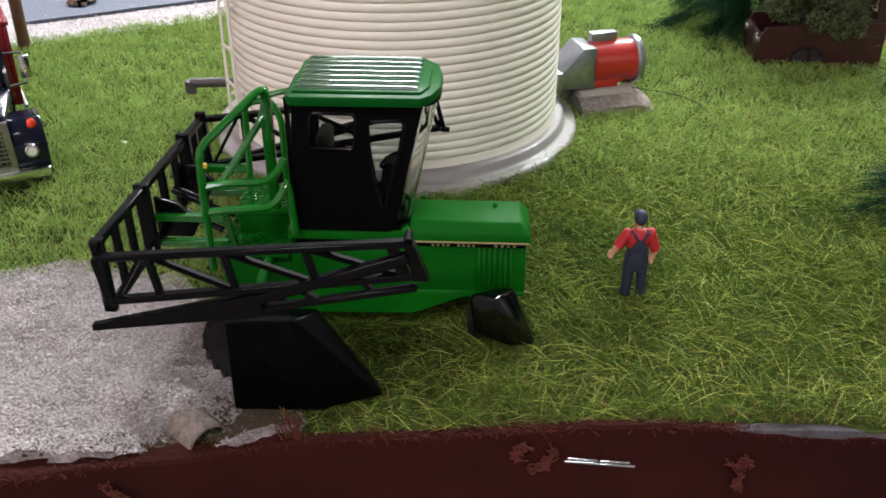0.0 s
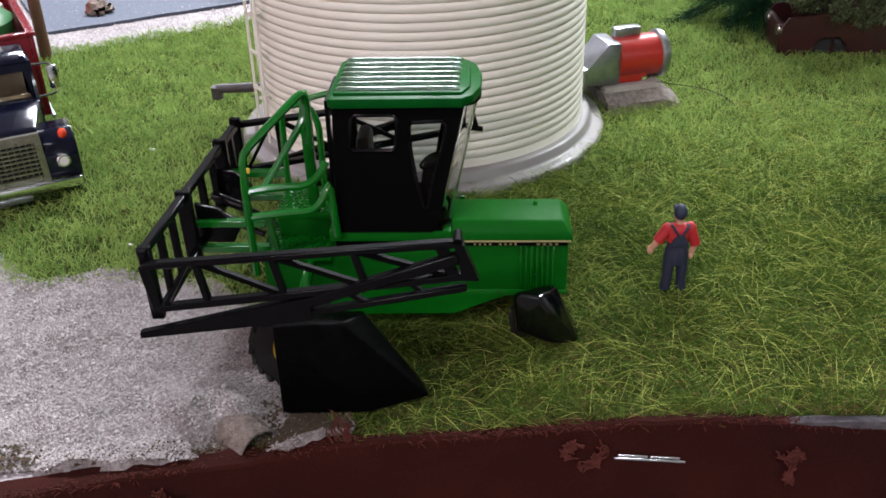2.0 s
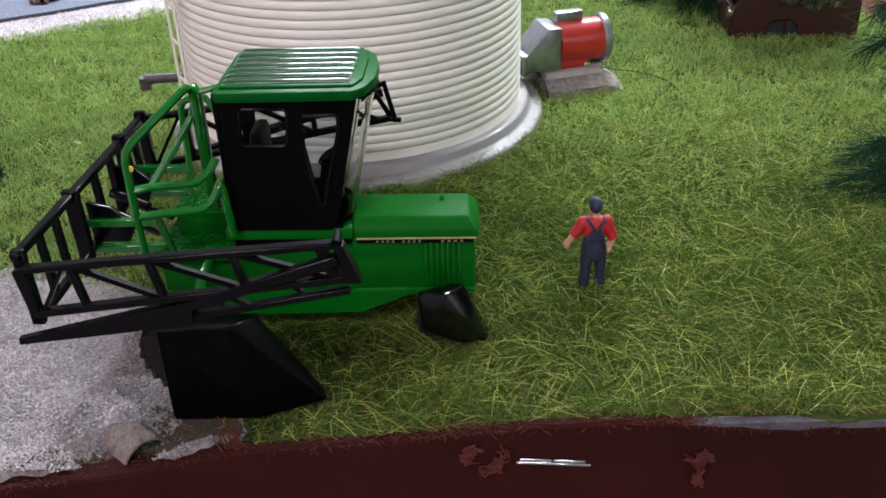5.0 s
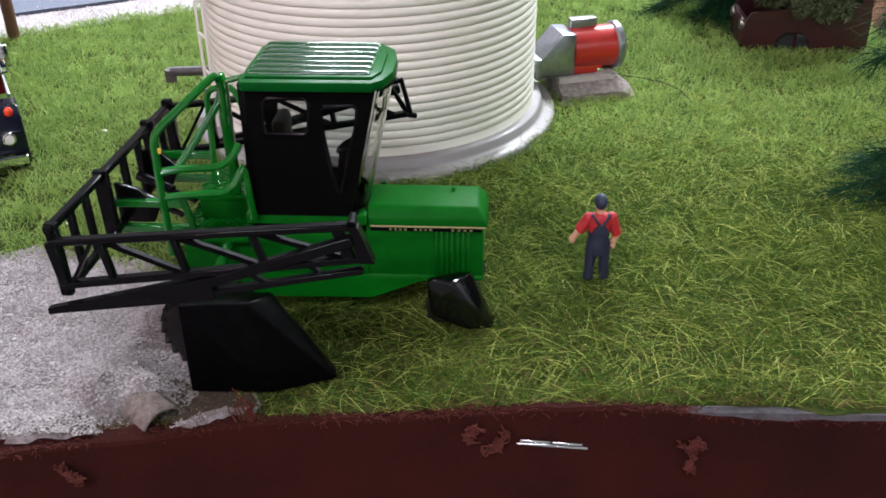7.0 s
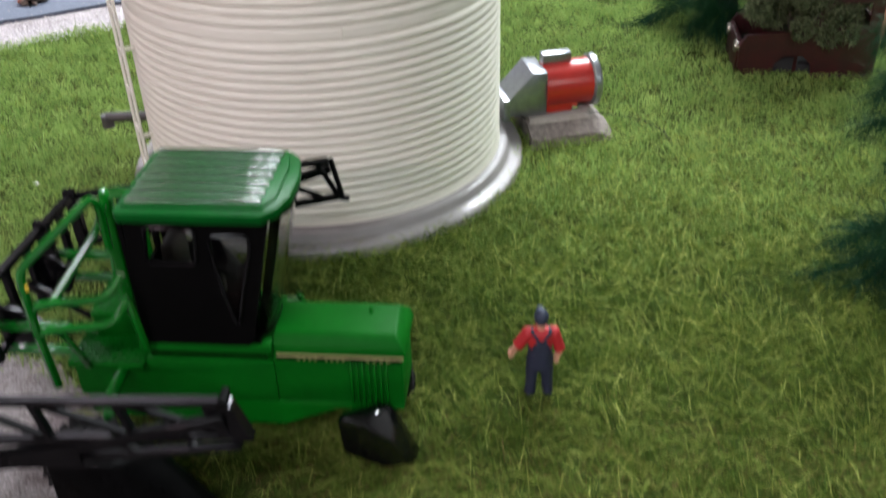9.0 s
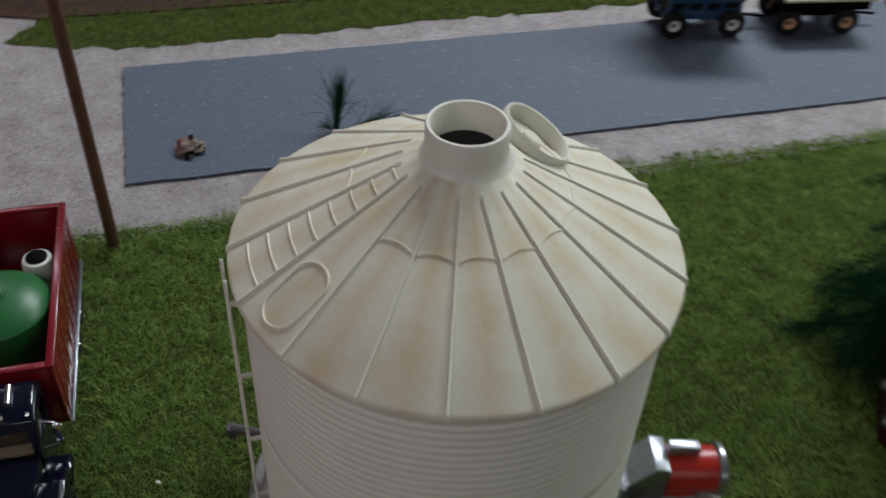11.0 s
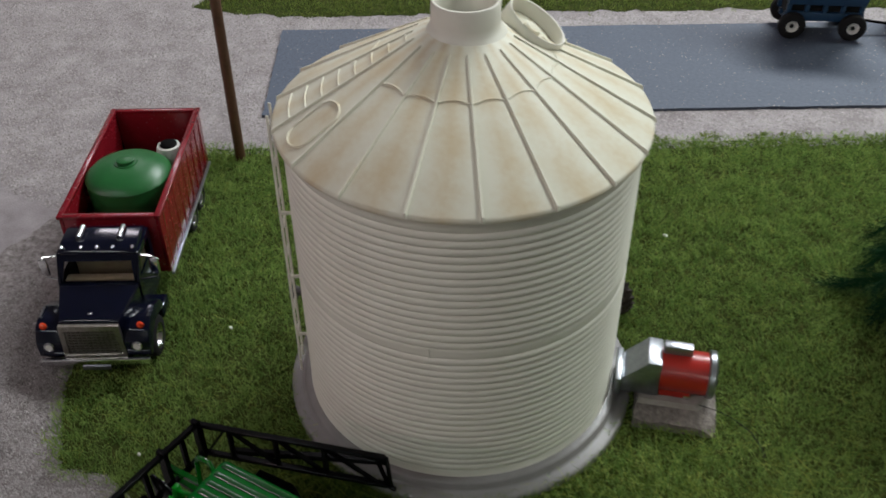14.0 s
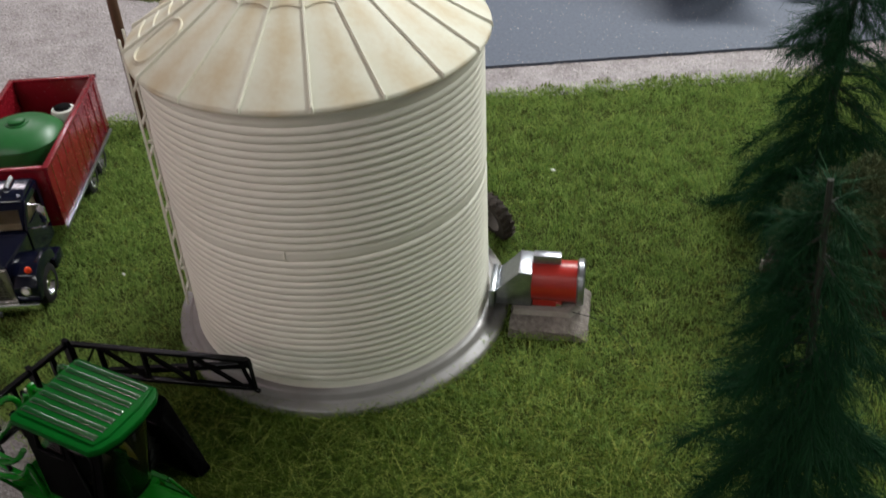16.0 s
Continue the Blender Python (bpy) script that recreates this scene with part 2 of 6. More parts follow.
M_SHIRT = mat("painted_red", (0.38, 0.012, 0.016), (0.32, 0.010, 0.013), 300, 0.6)
M_DENIM = mat("painted_navy", (0.010, 0.014, 0.032), (0.014, 0.018, 0.04), 300, 0.7)
M_GLASS = glass("clear_cab_plastic", (0.72, 0.75, 0.75))
M_CLEAR = glass("clear_windscreen_plastic", (0.92, 0.92, 0.90))
M_WALL = mat("hall_paint", (0.36, 0.35, 0.34), (0.30, 0.29, 0.28), 2, 0.9)
M_CEIL = mat("hall_ceiling_tile", (0.50, 0.49, 0.48), (0.44, 0.43, 0.42), 3, 0.95)
M_FLOOR = mat("hall_floor_vinyl", (0.13, 0.12, 0.11), (0.09, 0.085, 0.08), 3, 0.6)
M_FRAME = mat("white_lamp_frame", (0.75, 0.75, 0.73), (0.7, 0.7, 0.68), 10, 0.5)
M_DIFF = glow("lamp_diffuser", (1.0, 0.97, 0.92), 2.5)


# ---- mesh helpers ----
def finish(bm, name, material, smooth=40):
    me = bpy.data.meshes.new(name)
    bmesh.ops.recalc_face_normals(bm, faces=bm.faces)
    bm.to_mesh(me)
    bm.free()
    for m in material if isinstance(material, (list, tuple)) else [material]:
        me.materials.append(m)
    if smooth:
        me.polygons.foreach_set("use_smooth", [True] * len(me.polygons))
        me.set_sharp_from_angle(angle=radians(smooth))
    return me


def thing(name, m, label, category, group="", kind=""):
    ob = new(name)
    ob.empty_display_size = 0.005
    ob.matrix_world = m
    return tagged(ob, label, category, group, kind)


def part(name, bm, material, parent, label="", smooth=40):
    ob = new(name, finish(bm, name, material, smooth))
    ob.parent = parent
    return tagged(ob, label)


def solo(name, bm, material, m, label, category, group="", kind="", smooth=40):
    ob = new(name, finish(bm, name, material, smooth))
    ob.matrix_world = m
    return tagged(ob, label, category, group, kind)


def B():
    return bmesh.new()


def box(bm, x0, x1, y0, y1, z0, z1, bevel=0.0, seg=2, mi=0):
    r = bmesh.ops.create_cube(bm, size=1)
    vs = r["verts"]
    for v in vs:
        v.co = Vector((x0 + (v.co.x + 0.5) * (x1 - x0), y0 + (v.co.y + 0.5) * (y1 - y0), z0 + (v.co.z + 0.5) * (z1 - z0)))
    for f in {f for v in vs for f in v.link_faces}:
        f.material_index = mi
    if bevel:
        es = list({e for v in vs for e in v.link_edges})
        bmesh.ops.bevel(bm, geom=es, offset=bevel, segments=seg, affect="EDGES", profile=0.5)
    return bm


def cyl(bm, p0, p1, r0, r1=None, seg=16, cap=True, mi=0):
    r1 = r0 if r1 is None else r1
    p0, p1 = Vector(p0), Vector(p1)
    d = p1 - p0
    m = Matrix.Translation((p0 + p1) / 2) @ d.to_track_quat("Z", "Y").to_matrix().to_4x4()
    r = bmesh.ops.create_cone(bm, cap_ends=cap, segments=seg, radius1=max(r0, 1e-6), radius2=max(r1, 1e-6), depth=d.length, matrix=m)
    for f in {f for v in r["verts"] for f in v.link_faces}:
        f.material_index = mi
    return bm


def bar(bm, p0, p1, w, h=None, bevel=0.0):
    """A straight bar of rectangular section between two points."""
    h = h or w
    p0, p1 = Vector(p0), Vector(p1)
    d = p1 - p0
    x = d.normalized()
    up = Vector((0, 0, 1)) if abs(x.z) < 0.9 else Vector((0, 1, 0))
    y = up.cross(x).normalized()
    z = x.cross(y)
    rot = Matrix((x, y, z)).transposed().to_4x4()
    r = bmesh.ops.create_cube(bm, size=1, matrix=Matrix.Translation((p0 + p1) / 2) @ rot @ Matrix.Diagonal((d.length, w, h, 1)))
    if bevel:
        es = list({e for v in r["verts"] for e in v.link_edges})
        bmesh.ops.bevel(bm, geom=es, offset=bevel, segments=1, affect="EDGES")
    return bm


def pipe(bm, pts, r, seg=8, r_end=None, closed=False):
    """A bent pipe through the points, its corners rounded off."""
    P = [Vector(p) for p in pts]
    if len(P) > 2 and not closed:
        Q = [P[0]]
        for a, b, c in zip(P, P[1:], P[2:]):
            k = min((b - a).length, (c - b).length, r * 5) * 0.5
            s, e = b + (a - b).normalized() * k, b + (c - b).normalized() * k
            Q += [s, s.lerp(b, 0.5).lerp(b.lerp(e, 0.5), 0.5), e]
        P = Q + [P[-1]]
    rings = []
    n = len(P)
    side = None
    for i, p in enumerate(P):
        t = (P[(i + 1) % n] - P[i - 1]) if closed else (P[min(i + 1, n - 1)] - P[max(i - 1, 0)])
        t.normalize()
        if side is None:
            side = t.orthogonal().normalized()
        side = (side - t * side.dot(t)).normalized()
        up = t.cross(side)
        rr = r if r_end is None else r + (r_end - r) * i / (n - 1)
        rings.append([bm.verts.new(p + (side * math.cos(a) + up * math.sin(a)) * rr) for a in (2 * math.pi * k / seg for k in range(seg))])
    pairs = list(zip(rings, rings[1:])) + ([(rings[-1], rings[0])] if closed else [])
    for a, b in pairs:
        for k in range(seg):
            bm.faces.new((a[k], a[(k + 1) % seg], b[(k + 1) % seg], b[k]))
    if not closed:
        bm.faces.new(rings[0][::-1])
        bm.faces.new(rings[-1])
    return bm


def prism(bm, outline, axis, a, b, bevel=0.0):
    """An outline of two coordinates pushed along an axis from a to b."""
    def place(u, v, w):
        return {"x": (w, u, v), "y": (u, w, v), "z": (u, v, w)}[axis]
    lo = [bm.verts.new(place(u, v, a)) for u, v in outline]
    hi = [bm.verts.new(place(u, v, b)) for u, v in outline]
    n = len(lo)
    bm.faces.new(lo)
    bm.faces.new(hi[::-1])
    for i in range(n):
        bm.faces.new((lo[i], lo[(i + 1) % n], hi[(i + 1) % n], hi[i]))
    if bevel:
        vs = set(lo + hi)
        es = [e for e in bm.edges if e.verts[0] in vs and e.verts[1] in vs]
        bmesh.ops.bevel(bm, geom=es, offset=bevel, segments=2, affect="EDGES", profile=0.5)
    return bm


def sheet(bm, outline, holes, axis, a, b):
    """A panel with openings, pushed from a to b."""
    def place(u, v):
        return {"x": (a, u, v), "y": (u, a, v), "z": (u, v, a)}[axis]
    es = []
    for loop in (outline, *holes):
        vs = [bm.verts.new(place(u, v)) for u, v in loop]
        es += [bm.edges.new((vs[i], vs[(i + 1) % len(vs)])) for i in range(len(vs))]
    r = bmesh.ops.triangle_fill(bm, edges=es, use_beauty=True)
    fs = [g for g in r["geom"] if isinstance(g, bmesh.types.BMFace)]
    ex = bmesh.ops.extrude_face_region(bm, geom=fs)
    d = {"x": (b - a, 0, 0), "y": (0, b - a, 0), "z": (0, 0, b - a)}[axis]
    bmesh.ops.translate(bm, vec=d, verts=[g for g in ex["geom"] if isinstance(g, bmesh.types.BMVert)])
    return bm


def turned(bm, profile, seg=48, closed=False):
    """A profile of (radius, height) turned about z."""
    rings = [[bm.verts.new((r * math.cos(2 * math.pi * k / seg), r * math.sin(2 * math.pi * k / seg), z)) for k in range(seg)] for r, z in profile]
    pairs = list(zip(rings, rings[1:])) + ([(rings[-1], rings[0])] if closed else [])
    for a, b in pairs:
        for k in range(seg):
            bm.faces.new((a[k], a[(k + 1) % seg], b[(k + 1) % seg], b[k]))
    if not closed:
        if profile[0][0] > 0:
            bm.faces.new(rings[0][::-1])
        if profile[-1][0] > 0:
            bm.faces.new(rings[-1])
    return bm


def hull(bm, pts):
    vs = [bm.verts.new(p) for p in pts]
    r = bmesh.ops.convex_hull(bm, input=vs)
    bmesh.ops.delete(bm, geom=[v for v in vs if not v.link_faces], context="VERTS")
    return bm


def ball(bm, c, r, sx=1, sy=1, sz=1, seg=12, mi=0):
    q = bmesh.ops.create_uvsphere(bm, u_segments=seg, v_segments=max(6, seg // 2 + 2), radius=r, matrix=Matrix.Translation(c) @ Matrix.Diagonal((sx, sy, sz, 1)))
    for f in {f for v in q["verts"] for f in v.link_faces}:
        f.material_index = mi
    return bm


def strands(name, base, tip, width, material, bend=None, flat=None):
    """Many thin bent fibres from base to tip points, as one mesh."""
    n = len(base)
    rng = np.random.default_rng(len(name) + n)
    d = tip - base
    side = np.cross(d, rng.normal(size=(n, 3)))
    side /= np.linalg.norm(side, axis=1)[:, None] + 1e-9
    side *= (width / 2)[:, None] if isinstance(width, np.ndarray) else width / 2
    mid = base + d * 0.5 + (0 if bend is None else bend)
    v = np.stack([base - side, base + side, mid + side * 0.8, mid - side * 0.8, tip], 1).reshape(-1, 3)
    k = np.arange(n)[:, None] * 5
    loops = np.concatenate([k + np.array([[0, 1, 2, 3, 3, 2, 4]])], 1).reshape(-1)
    me = bpy.data.meshes.new(name)
    me.vertices.add(n * 5)
    me.vertices.foreach_set("co", v.astype(np.float32).ravel())
    me.loops.add(n * 7)
    me.loops.foreach_set("vertex_index", loops.astype(np.int32))
    me.polygons.add(n * 2)
    st = (np.arange(n)[:, None] * 7 + np.array([[0, 4]])).ravel()
    me.polygons.foreach_set("loop_start", st.astype(np.int32))
    me.update(calc_edges=True)
    me.materials.append(material)
    return me


def inside(p, poly):
    x, y = p[:, 0], p[:, 1]
    r = np.zeros(len(p), bool)
    for (x0, y0), (x1, y1) in zip(poly, poly[1:] + poly[:1]):
        c = ((y0 > y) != (y1 > y)) & (x < (x1 - x0) * (y - y0) / (y1 - y0 + 1e-12) + x0)
        r ^= c
    return r


# ---- hall ----
def hall():
    x0, x1, y0, y1, z0 = -4.0, 4.0, -4.0, 5.0, -0.75
    tagged(solo("floor", box(B(), x0, x1, y0, y1, z0 - 0.1, z0), M_FLOOR, pose(0, 0, 0), "dull brown vinyl floor of the exhibition hall", "floor", kind="structure"))
    solo("ceiling", box(B(), x0, x1, y0, y1, CEILING, CEILING + 0.1), M_CEIL, pose(0, 0, 0), "off-white tiled ceiling of the exhibition hall", "ceiling", kind="structure")
    for nm, a in (("wall_south", (x0, x1, y0 - 0.1, y0)), ("wall_north", (x0, x1, y1, y1 + 0.1)), ("wall_west", (x0 - 0.1, x0, y0, y1)), ("wall_east", (x1, x1 + 0.1, y0, y1))):
        solo(nm, box(B(), *a, z0, CEILING), M_WALL, pose(0, 0, 0), "plain light painted wall of the hall", "wall", kind="structure")
    for lx, ly, lw, lc in LAMPS:
        lamp = thing("ceiling_light", pose(lx, ly, CEILING), "white fluorescent ceiling light with a long diffuser", "ceiling light", "ceiling lights")
        bm = B()
        for a in ((-0.84, 0.84, -0.16, -0.13), (-0.84, 0.84, 0.13, 0.16), (-0.84, -0.81, -0.13, 0.13), (0.81, 0.84, -0.13, 0.13)):
            box(bm, *a, -0.08, 0.0, 0.004)
        part("frame", bm, M_FRAME, lamp)
        part("diffuser", box(B(), -0.81, 0.81, -0.13, 0.13, -0.03, -0.01), M_DIFF, lamp, "glowing white diffuser")


hall()

# ---- display table ----
def edge_y(x):
    """The front edge of the table top, bowed and skewed."""
    skew = 0.095 * (max(x, -0.22) + 0.03) if x < -0.03 else 0.0018 * min(1.0, max(0.0, x + 0.02) / 0.06)
    return skew + (0.1805 + 0.11 * x - 0.35 * x * x if abs(x) < 0.17 else 0.1805 + 0.11 * x - 0.35 * 0.17 * (2 * abs(x) - 0.17))


XS = [-1.2 + 0.02 * i for i in range(121)]
FRONT = [(x, edge_y(max(-0.5, min(0.5, x)))) for x in XS]
BACK = 1.9


def ground():
    bm = B()
    prism(bm, FRONT + [(1.2, BACK), (-1.2, BACK)], "z", -0.03, 0.0)
    solo("ground", bm, M_SAND, pose(0, 0, 0), "pale sandy gravel ground of the farm display", "ground", kind="structure", smooth=0)


ground()

ROAD_N, ROAD_F = ((-0.267, 0.554), (0.222, 0.851)), ((-0.341, 0.673), (0.196, 0.998))
def worn(a, b, amp, seed, n=60):
    """Points from a to b along an uneven cut edge."""
    q = [Vector(a).lerp(Vector(b), k / n) for k in range(n)]
    d = (Vector(b) - Vector(a)).normalized()
    o = Vector((-d.y, d.x))
    return [tuple(p + o * amp * (noise.noise(Vector((k * 0.33, seed, 0))) + 0.5 * noise.noise(Vector((k * 1.3, seed, 4))))) for k, p in enumerate(q)]


road = prism(B(), worn(ROAD_N[0], ROAD_N[1], 0.0012, 1) + worn(ROAD_N[1], ROAD_F[1], 0.0004, 2) + worn(ROAD_F[1], ROAD_F[0], 0.0016, 3) + worn(ROAD_F[0], ROAD_N[0], 0.0014, 4), "z", 0.0, 0.0022)
solo("road", road, M_ROAD, pose(0, 0, 0), "grey-blue card road strip laid on gravel", "road", kind="structure", smooth=0)
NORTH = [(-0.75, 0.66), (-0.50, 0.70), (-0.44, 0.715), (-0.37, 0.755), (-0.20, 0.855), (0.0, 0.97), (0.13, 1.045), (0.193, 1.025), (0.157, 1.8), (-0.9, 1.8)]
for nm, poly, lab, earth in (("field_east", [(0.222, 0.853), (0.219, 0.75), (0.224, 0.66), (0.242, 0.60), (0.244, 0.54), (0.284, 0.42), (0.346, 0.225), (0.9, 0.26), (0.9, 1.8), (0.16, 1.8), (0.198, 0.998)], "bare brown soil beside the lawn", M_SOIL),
                      ("field_north", NORTH, "bare dark brown soil behind the grass verge", M_SOIL_NORTH)):
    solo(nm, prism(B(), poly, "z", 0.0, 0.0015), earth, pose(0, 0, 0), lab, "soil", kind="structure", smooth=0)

LAWN = [(-0.030, edge_y(-0.03)), (0.0, edge_y(0.0)), (0.04, edge_y(0.04)), (0.10, edge_y(0.10)), (0.17, edge_y(0.17)), (0.25, edge_y(0.25)), (0.36, edge_y(0.36)),
        (0.345, 0.27), (0.29, 0.43), (0.25, 0.545), (0.248, 0.60), (0.23, 0.665), (0.222, 0.76), (0.215, 0.805),
        (0.16, 0.765), (0.10, 0.728), (0.03, 0.685), (-0.01, 0.66), (-0.09, 0.618), (-0.17, 0.565), (-0.235, 0.523), (-0.283, 0.498),
        (-0.262, 0.43), (-0.228, 0.37), (-0.205, 0.33), (-0.192, 0.305), (-0.165, 0.268), (-0.148, 0.254), (-0.125, 0.262), (-0.09, 0.258), (-0.06, 0.235), (-0.042, 0.205)]
VERGE = [(-0.44, 0.678), (-0.41, 0.680), (-0.355, 0.700), (-0.25, 0.765), (-0.149, 0.828), (-0.03, 0.90), (0.10, 0.978), (0.15, 1.01), (0.13, 1.06), (0.0, 0.98), (-0.20, 0.865), (-0.37, 0.762), (-0.44, 0.72)]


def ragged(poly, amp, seed):
    """The outline cut into short runs that wander."""
    rng = random.Random(seed)
    out = []
    for (x0, y0), (x1, y1) in zip(poly, poly[1:] + poly[:1]):
        n = max(1, int(math.hypot(x1 - x0, y1 - y0) / 0.008))
        for i in range(n):
            k = i / n
            out.append((x0 + (x1 - x0) * k + rng.uniform(-amp, amp), y0 + (y1 - y0) * k + rng.uniform(-amp, amp)))
    return out


solo("lawn", prism(B(), ragged(LAWN, 0.0022, 3), "z", 0.0, 0.0004), M_TURF, pose(0, 0, 0), "matted green turf backing on the display", "lawn", kind="structure", smooth=0)
solo("verge", prism(B(), ragged(VERGE, 0.0040, 4), "z", 0.0, 0.0003), M_TURF, pose(0, 0, 0), "narrow strip of turf beyond the road", "lawn", kind="structure", smooth=0)


def meadow(name, poly, count, box4, length, rise, width, material, seed, label, keep=None, fringe=0.0):
    rng = np.random.default_rng(seed)
    p = np.stack([rng.uniform(box4[0], box4[1], count), rng.uniform(box4[2], box4[3], count)], 1)
    ok = inside(p + rng.normal(0, fringe, p.shape), poly)
    if keep is not None:
        ok &= keep(p)
    p = p[ok]
    n = len(p)
    tuft = np.array([noise.noise(Vector((a * 90, b * 90, 0.3))) for a, b in p])
    keepers = rng.uniform(-0.9, 0.6, n) < tuft + 0.35
    p, tuft = p[keepers], tuft[keepers]
    n = len(p)
    a = rng.uniform(0, 2 * np.pi, n)
    ln = rng.uniform(*length, n) * (1 + 0.35 * tuft)
    up = rng.uniform(*rise, n) * (1 + 0.5 * tuft)
    short = np.clip((p[:, 0] + 0.045) / 0.07, 0.35, 1) if name == "grass" else 1
    ln, up = ln * np.where(p[:, 1] < 0.225, short, 1), up * np.where(p[:, 1] < 0.225, short, 1)
    base = np.column_stack([p, rng.uniform(0.0004, 0.0022, n)])
    over = base[:, 1] + np.sin(a) * ln < np.array([edge_y(v) for v in p[:, 0]]) - 0.001
    a = np.where(over, -a, a)
    tip = base + np.column_stack([np.cos(a) * ln, np.sin(a) * ln, up])
    bow = 0.0007 if material is not M_STRAND else 0.0004
    bend = np.column_stack([rng.normal(0, bow, n), rng.normal(0, bow, n), up * 0.35 * bow / 0.0007 + 0.0003])
    ob = new(name, strands(name, base, tip, rng.uniform(0.6, 1.2, n) * width, material, bend))
    return tagged(ob, label, "grass", kind="stuff")


SOFT = np.random.default_rng(77)
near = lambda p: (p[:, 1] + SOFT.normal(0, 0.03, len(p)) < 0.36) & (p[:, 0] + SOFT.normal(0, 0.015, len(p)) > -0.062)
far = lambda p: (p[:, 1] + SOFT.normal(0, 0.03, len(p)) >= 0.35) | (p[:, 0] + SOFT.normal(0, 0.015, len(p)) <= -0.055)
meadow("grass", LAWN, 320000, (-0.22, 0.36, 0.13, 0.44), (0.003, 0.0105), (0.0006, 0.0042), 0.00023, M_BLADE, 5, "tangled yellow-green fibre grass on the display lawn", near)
meadow("grass", LAWN, 360000, (-0.3, 0.36, 0.22, 0.83), (0.0010, 0.0052), (0.0014, 0.0042), 0.00036, M_LAWN_LIT, 6, "short green fibre grass on the display lawn, coloured as more strongly lit", far, 0.0025)
meadow("grass", LAWN, 34000, (-0.06, 0.36, 0.16, 0.46), (0.006, 0.020), (0.0000, 0.0056), 0.00024, M_STRAND, 15, "long pale grass strands lying over the lawn", lambda p: p[:, 1] + SOFT.normal(0, 0.035, len(p)) < 0.40 - 0.06 * (p[:, 0] < 0.0))
meadow("grass", LAWN, 30000, (-0.28, 0.36, 0.20, 0.80), (0.004, 0.011), (0.0010, 0.0046), 0.00024, M_STRAND, 18, "scattered pale grass strands on the lawn")
meadow("grass", LAWN, 36000, (-0.05, 0.36, 0.16, 0.30), (0.003, 0.009), (0.0000, 0.0030), 0.00020, M_DEAD, 17, "dead brown fibres between the grass near the table edge", lambda p: p[:, 1] + SOFT.exponential(0.035, len(p)) < 0.255)
meadow("moss", [(-0.02, 0.664), (0.05, 0.704), (0.16, 0.768), (0.155, 0.748), (0.05, 0.680), (-0.02, 0.642)], 14000, (-0.02, 0.16, 0.64, 0.77), (0.0012, 0.0032), (0.0006, 0.0030), 0.0007, M_BLADE_FAR, 16, "dark mossy tufts along the road verge", lambda p: np.array([noise.noise(Vector((a * 38, b * 38, 4))) for a, b in p]) > 0.02)
meadow("grass", VERGE, 70000, (-0.47, 0.16, 0.65, 1.08), (0.0018, 0.004), (0.001, 0.004), 0.0006, M_BLADE_FAR, 7, "short green fibre grass along the road", None, 0.004)


GRAVEL = ragged([(-0.3, 0.128), (-0.2, 0.145), (-0.12, 0.1645), (-0.095, 0.1672), (-0.072, 0.1675), (-0.05, 0.1738), (-0.024, 0.1795), (-0.036, 0.205), (-0.055, 0.238), (-0.09, 0.262), (-0.125, 0.266), (-0.148, 0.258), (-0.19, 0.30), (-0.24, 0.40), (-0.30, 0.40)], 0.0016, 9)


CULVERT = Vector((-0.0505, 0.1755, -0.0010))


def gravel_height(x, y):
    """Low heaps of loose gravel, flat where the sprayer stands."""
    h = 0.0013 + 0.0022 * noise.noise(Vector((x * 45, y * 45, 2))) + 0.0012 * noise.noise(Vector((x * 130, y * 130, 5)))
    front = max(0.0, 1 - abs(y - 0.181) / 0.022)
    h += front * 0.0030 * max(0.0, noise.noise(Vector((x * 60, 1.7, 8))) + 0.45)
    along = Vector((x - CULVERT.x, y - CULVERT.y)).dot(Vector((-0.74, 0.67)))
    aside = abs((x - CULVERT.x) * 0.67 + (y - CULVERT.y) * 0.74)
    if aside < 0.0125:
        h += 0.0076 * max(0.0, min(1.0, (along - 0.008) / 0.006)) * max(0.0, min(1.0, (0.036 - along) / 0.024)) * (1 - (aside / 0.0125) ** 4)
        h -= 0.0025 * max(0.0, 1 - abs(along) / 0.006)
    trench = math.hypot((x - CULVERT.x + 0.0135) * 1.6, (y - CULVERT.y - 0.004) * 0.8)
    h -= 0.006 * max(0.0, 1 - trench / 0.011)
    k = max(0.0, min(1.0, (math.hypot(x + 0.040, y - 0.203) - 0.014) / 0.012))
    return max(0.0003, h * k + 0.0004)


